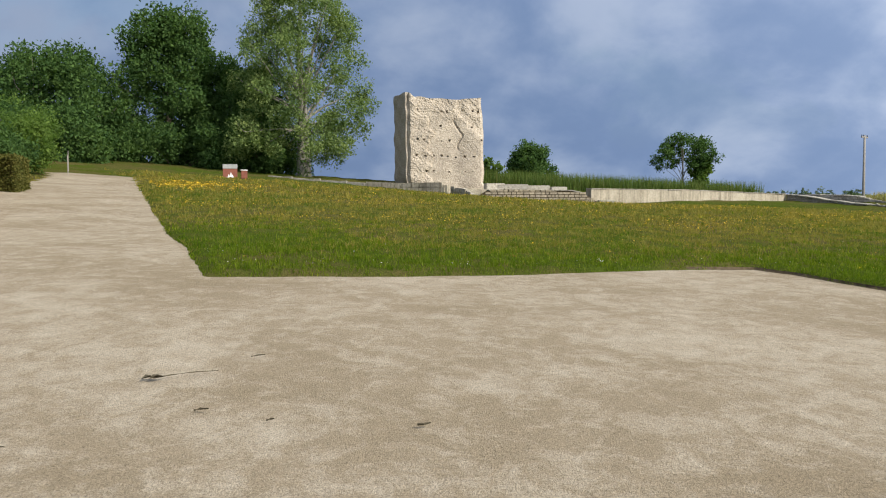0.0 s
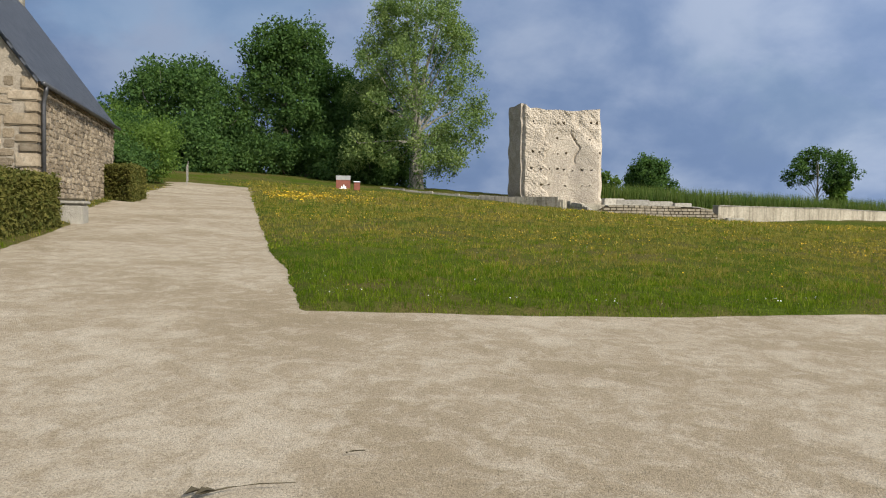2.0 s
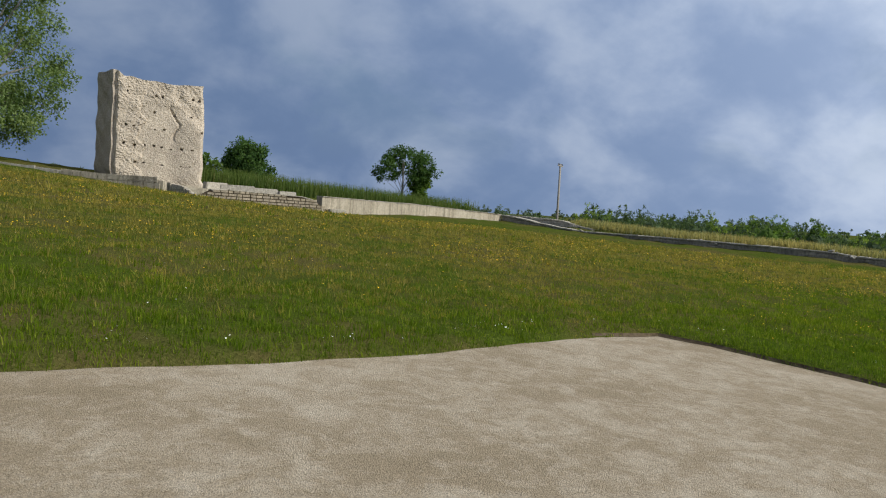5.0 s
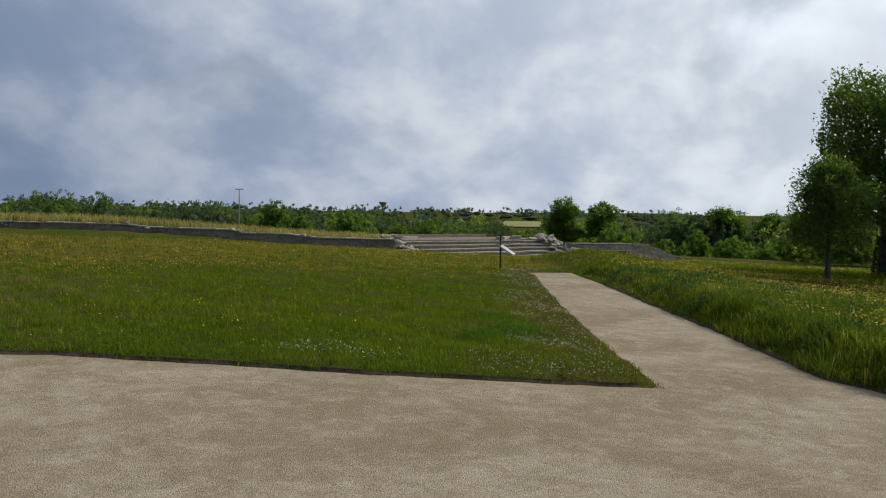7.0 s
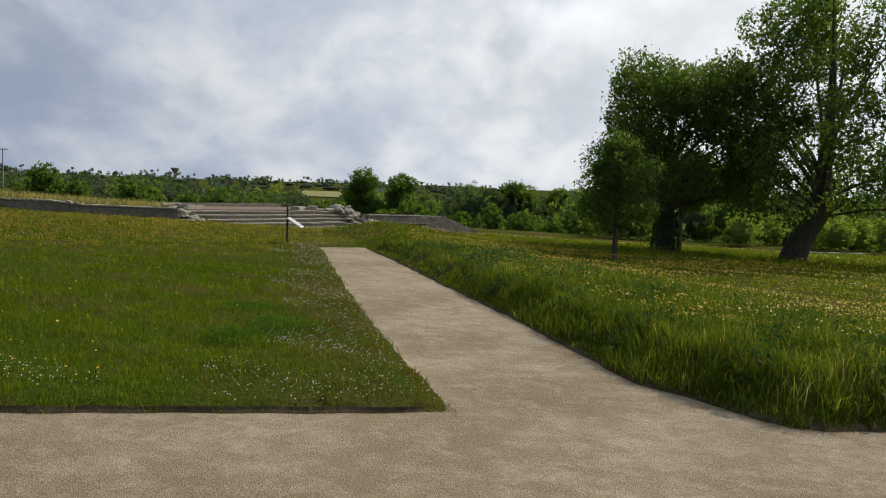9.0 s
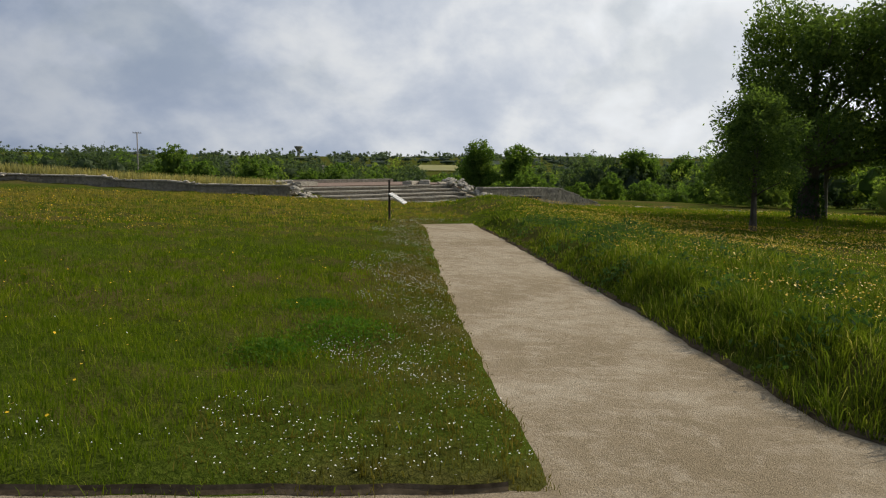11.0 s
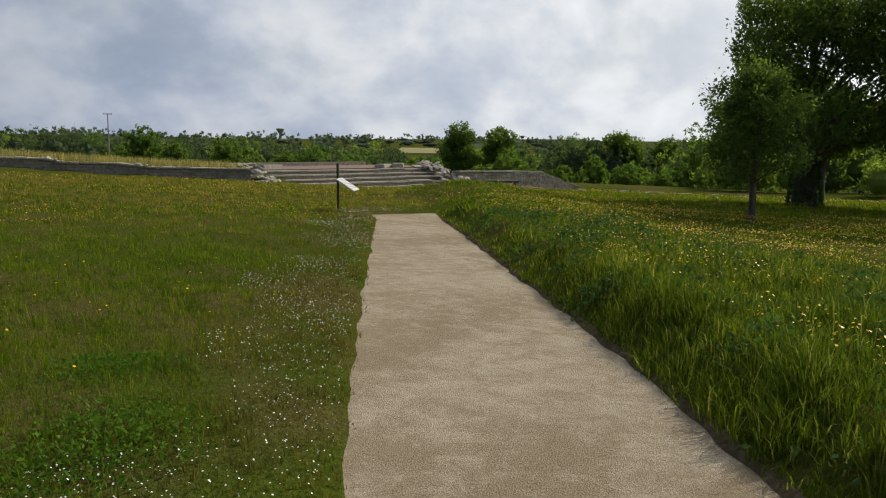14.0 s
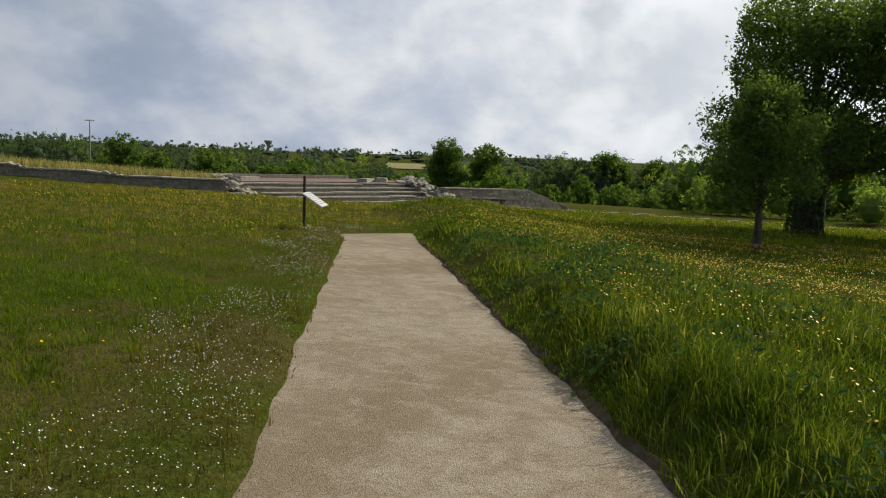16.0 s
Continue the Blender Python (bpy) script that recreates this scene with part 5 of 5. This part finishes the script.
def grow():
    rng = np.random.default_rng(21)
    zones = {"lawn": [], "verge": [], "tall": [], "seed": []}
    for d0, d1, per, box, wid in ((0, 5.5, 1750, (-6, 16, -1, 15), 0.0026), (5.5, 9, 850, (-8, 20, -5, 18), 0.0038), (9, 15, 340, (-11, 26, -6, 22), 0.006),
                                  (15, 27, 120, (-14, 38, -14, 34), 0.011), (27, 50, 56, (-16, 60, -20, 56), 0.019), (50, 80, 18, (-18, 84, -30, 64), 0.036)):
        x, y, out, share = tufted(rng, *box, per, 0.022 + 6 * wid, 9)
        d = reach(x, y)
        sd = gravel_sd(x, y)
        worn = (x > 6.6) & (y < 5.5 + (x - 7.45) * 0.285 + 2) & ~bank_side(x, y)
        edge = np.where(worn, -0.06 * rng.random(len(x)) ** 2 + 0.10 * rng.random(len(x)) ** 3, -0.035 * rng.random(len(x)) ** 2)
        k = (d >= d0) & (d < d1) & (sd > edge) & inside_site(x, y)
        x, y, sd, d, out, share, worn = x[k], y[k], sd[k], d[k], out[k], share[k], worn[k]
        tall = bank_side(x, y) & (sd < 9)
        verge = ~tall & worn & (rng.random(len(x)) < smooth(1.7, 0.55, sd + 0.5 * share - 0.25)) & (x > 6.6 + 0.6 * rng.random(len(x)))
        sway = 1.5 * np.sin(0.35 * x) + 1.5 * np.sin(0.6 * y - 0.3 * x)
        dry = np.maximum(0.9 * smooth(10, 21, y - 0.2 * x + sway), 0.72 * smooth(10, 26, d + sway))
        dry = np.where(bank_side(x, y), 0.12, dry)
        seed = ~tall & ~verge & (share < dry)
        for key, sel in (("tall", tall), ("verge", verge), ("seed", seed), ("lawn", ~tall & ~verge & ~seed)):
            zones[key].append((x[sel], y[sel], sd[sel], np.full(sel.sum(), wid), out[sel], share[sel]))
    for key, name, mat, label in (("lawn", "meadow_grass", BLADE_LAWN, "short green meadow grass"), ("seed", "seeding_grass", BLADE_SEED, "olive brown seeding meadow grass"), ("verge", "verge_grass", BLADE_DRY, "worn olive verge grass beside the path"),
                                  ("tall", "bank_grass", BLADE_TALL, "long dark green grass on the bank")):
        x, y, sd, w, out, share = (np.concatenate(c) for c in zip(*zones[key]))
        n = len(x)
        clump = 0.5 + 0.5 * np.sin(2.7 * x + 1.1 * np.sin(1.9 * y)) * np.sin(3.3 * y + np.sin(2.1 * x))
        lift = 0.55 + 0.9 * (share * 7.31 % 1.0)
        if key in ("lawn", "seed"):
            h = rng.uniform(0.035, 0.095, n) * (0.7 + 0.5 * clump) * lift * (0.8 + 0.2 * smooth(0, 0.8, sd))
            h = np.where(rng.random(n) < 0.02, h * 2.0, h)
        elif key == "verge":
            h = rng.uniform(0.02, 0.065, n) * (0.6 + 0.8 * clump) * lift
        else:
            h = rng.uniform(0.12, 0.33, n) * (0.35 + 0.8 * clump) * lift * (0.6 + 0.4 * smooth(0.0, 0.35, sd)) * (1 - 0.65 * smooth(2.2, 6.0, sd)) * (1 - 0.72 * smooth(15, 24, x))
        h = np.maximum(h, 0.06 * lift) if key == "tall" else h
        h = h * np.where(w > 0.015, 1.7, np.where(w > 0.008, 1.3, 1.0))
        P = np.stack([x, y, np.maximum(land(x, y), lie(x, y)) - 0.01], 1)
        w0 = w
        w = w * rng.uniform(0.7, 1.5, n) * (1.5 if key == "tall" else 1.0)
        near = w0 < 0.004
        lean = 1.15 if key == "tall" else 0.9
        a, f = blades(P[near], h[near], w[near], rng, lean, 2, out[near])
        b, g = blades(P[~near], h[~near], w[~near], rng, lean, 1, out[~near])
        ob = new(name, mesh_np(name, np.concatenate([a, b]), np.concatenate([f, g + len(a)]), mat))
        tagged(ob, label, "grass", kind="stuff")


def flowers(name, label, mat, x, y, h, r, stem):
    """Small flower heads, each a tilted five-petalled disc on its stem."""
    rng = np.random.default_rng(len(x))
    n = len(x)
    C = np.stack([x, y, land(x, y) + h], 1)
    t = rng.normal(0, 0.35, (n, 2))
    co = []
    for k in range(5):
        a = k * math.pi * 0.4
        ca, sa = math.cos(a), math.sin(a)
        co.append(C + np.stack([ca * r, sa * r, (ca * t[:, 0] + sa * t[:, 1]) * r], 1))
    co = np.stack(co, 1).reshape(-1, 3)
    f = np.arange(n * 5).reshape(n, 5)
    tagged(new(name, mesh_np(name, co, f, mat)), label, "flowers", kind="stuff")


def bloom():
    rng = np.random.default_rng(33)

    def patchy(x, y, s):
        v = np.sin(s * x + 1.3) * np.sin(s * 1.37 * y - 0.4) + 0.6 * np.sin(s * 2.3 * x - s * 1.9 * y + 2)
        return v

    # white daisies in the worn verge
    x, y = scatter(rng, 7.0, 29.0, 5.0, 13.0, 420)
    sd = gravel_sd(x, y)
    k = (sd > 0.05) & (sd < 1.4) & ~bank_side(x, y) & (patchy(x, y, 1.4) + rng.random(len(x)) * 2.6 * smooth(1.5, 0.5, sd) > 0.95)
    x, y = x[k], y[k]
    flowers("daisies", "small white daisies in the verge", PETAL_W, x, y, rng.uniform(0.025, 0.075, len(x)), rng.uniform(0.003, 0.0055, len(x)), True)
    # a scatter of daisies in the lawn's edge
    x, y = scatter(rng, -3, 10, 6, 20, 60)
    sd = gravel_sd(x, y)
    k = (sd > 0.15) & inside_site(x, y) & ~bank_side(x, y) & (rng.random(len(x)) < 0.01 + 0.5 * smooth(0.9, 0.2, sd) * (patchy(x, y, 2.1) > 0.2))
    x, y = x[k], y[k]
    flowers("lawn_daisies", "scattered white flowers in the meadow", PETAL_W, x, y, rng.uniform(0.04, 0.10, len(x)), rng.uniform(0.004, 0.0075, len(x)), True)
    # buttercups: sparse near, in drifts further off
    X, Y, Rr = [], [], []
    for per, box, r in ((7, (-6, 20, -3, 22), 0.009), (22, (-14, 40, -14, 42), 0.012), (9.0, (-16, 62, -16, 60), 0.020)):
        x, y = scatter(rng, *box, per)
        d = reach(x, y)
        lim = {0.009: (3, 14), 0.012: (14, 28), 0.020: (28, 80)}[r]
        sd = gravel_sd(x, y)
        k = (d > lim[0]) & (d < lim[1]) & (sd > 0.5) & inside_site(x, y) & (patchy(x, y, 0.33) + rng.random(len(x)) * 1.3 > 0.75)
        X.append(x[k]), Y.append(y[k]), Rr.append(np.full(k.sum(), r))
    # the drift on the bank and one near the road
    x, y = scatter(rng, 10, 34, -9, 8, 140)
    sd = gravel_sd(x, y)
    k = bank_side(x, y) & (sd > 0.7) & (reach(x, y) > 2.8) & (patchy(x, y, 0.6) + 2.2 * rng.random(len(x)) > 1.2)
    X.append(x[k]), Y.append(y[k]), Rr.append(np.full(k.sum(), 0.0095))
    x, y = rng.normal(-9.6, 1.6, 1500), rng.normal(38.5, 2.8, 1500)
    k = gravel_sd(x, y) > 0.6
    X.append(x[k]), Y.append(y[k]), Rr.append(np.full(k.sum(), 0.026))
    # a yellow band in front of the long pale wall
    u = rng.random(5000)
    x, y = 10 + 30 * u + rng.normal(0, 0.8, 5000), 52.0 + 5.5 * u + rng.normal(0, 0.9, 5000)
    k = inside_site(x, y)
    X.append(x[k]), Y.append(y[k]), Rr.append(np.full(k.sum(), 0.020))
    x, y, r = np.concatenate(X), np.concatenate(Y), np.concatenate(Rr)
    flowers("buttercups", "yellow buttercups in the meadow", PETAL_Y, x, y, 0.06 + 0.06 * rng.random(len(x)) + np.where(bank_side(x, y), 0.10, 0), r * rng.uniform(0.7, 1.3, len(x)), True)


def tall_strip(name, label, mat, a, b, width, n, h0, h1, w, seed):
    rng = np.random.default_rng(seed)
    t, s = rng.random(n), rng.random(n) * width
    ex, ey = b[0] - a[0], b[1] - a[1]
    ln = math.hypot(ex, ey)
    x, y = a[0] + ex * t - ey / ln * s, a[1] + ey * t + ex / ln * s
    P = np.stack([x, y, land(x, y) - 0.05], 1)
    h = rng.uniform(h0, h1, n)
    tagged(new(name, mesh_np(name, *blades(P, h, np.full(n, w), rng, 0.4, 1), mat)), label, "grass", kind="stuff")


def soil_edge(a0, a1, wide=0.02):
    """The cut edge of the turf between two corners of the yard: a ribbon of dark earth."""
    co = []
    for (ax, ay), (bx, by) in zip(YARD[a0:a1], YARD[a0 + 1 : a1 + 1]):
        ln = math.hypot(bx - ax, by - ay)
        nx, ny = -(by - ay) / ln, (bx - ax) / ln
        for k in range(int(ln / 0.12)):
            t = k * 0.12 / ln
            x, y = ax + (bx - ax) * t, ay + (by - ay) * t
            s = 1 if gravel_sd(np.array([x + nx * 0.3]), np.array([y + ny * 0.3]))[0] > 0 else -1
            off = -float(gravel_sd(np.array([x + s * nx * 0.25]), np.array([y + s * ny * 0.25]))[0]) + 0.25
            w = wide + 0.8 * wide * math.sin(k * 0.9) * math.sin(k * 0.37 + a0)
            for d, up in ((off - 0.5 * w - 0.005, 0.003), (off + 0.01, 0.02), (off + w + 0.01, 0.04)):
                px, py = x + s * nx * d, y + s * ny * d
                co.append((px, py, float(lie(np.array([px]), np.array([py]))[0]) + up))
    n = len(co) // 3
    f = []
    for i in range(n - 1):
        if math.dist(co[3 * i][:2], co[3 * i + 3][:2]) < 0.5:
            f += [(3 * i, 3 * i + 3, 3 * i + 4, 3 * i + 1), (3 * i + 1, 3 * i + 4, 3 * i + 5, 3 * i + 2)]
    tagged(new("turf_edge", mesh_np("turf_edge", co, f, SOIL)), "dark cut edge of earth where turf meets gravel", "turf edge", kind="structure")


def weeds():
    rng = np.random.default_rng(61)
    P = []
    for _ in range(260):
        x, y = rng.uniform(8.5, 24), rng.uniform(-3, 8)
        sd = gravel_sd(np.array([x]), np.array([y]))[0]
        if not (0.15 < sd < 4 and bank_side(np.array([x]), np.array([y]))[0]):
            continue
        n = rng.integers(30, 90)
        q = rng.normal(size=(n, 3)) * np.array([0.16, 0.16, 0.05])
        q[:, :2] += (x, y)
        q[:, 2] = land(q[:, 0], q[:, 1]) + 0.05 + np.abs(q[:, 2]) + 0.12 * rng.random(n)
        P.append(q)
    P = np.concatenate(P)
    tagged(new("weeds", mesh_np("weeds", *leaf_quads(P, 0.035, rng), LEAF_DARK)), "broad-leaved dark weeds among the bank grass", "weeds", kind="stuff")


def clover():
    """Rounded mats of broad-leaved clover in the lawn beside the path."""
    rng = np.random.default_rng(62)
    for x, y, r, n in ((10.3, 7.6, 0.34, 1500), (9.5, 7.9, 0.22, 700), (11.6, 8.3, 0.25, 700)):
        q = rng.normal(size=(n, 3)) * np.array([r, r * 0.7, 0])
        q[:, :2] += (x, y)
        q[:, 2] = land(q[:, 0], q[:, 1]) + 0.03 + 0.09 * rng.random(n) * np.exp(-((q[:, 0] - x) ** 2 + (q[:, 1] - y) ** 2) / r ** 2 / 2)
        ob = new("clover", mesh_np("clover", *leaf_quads(q, 0.017, rng), LEAF_CLOVER))
        tagged(ob, "low mat of bright green clover in the lawn", "clover", kind="stuff")


grow()
weeds()
clover()
soil_edge(8, 14, 0.012)
soil_edge(20, 25, 0.04)
bloom()
tall_strip("reeds", "tall green reeds behind the ruined walls", REED, (6.0, 70.0), (36.0, 76.0), 7.0, 20000, 0.6, 1.9, 0.04, 3)
tall_strip("dry_grass", "tall pale grass behind the long wall", BLADE_PALE, (36.5, 60.5), (54.0, 26.0), 5.0, 16000, 0.25, 0.75, 0.035, 4)
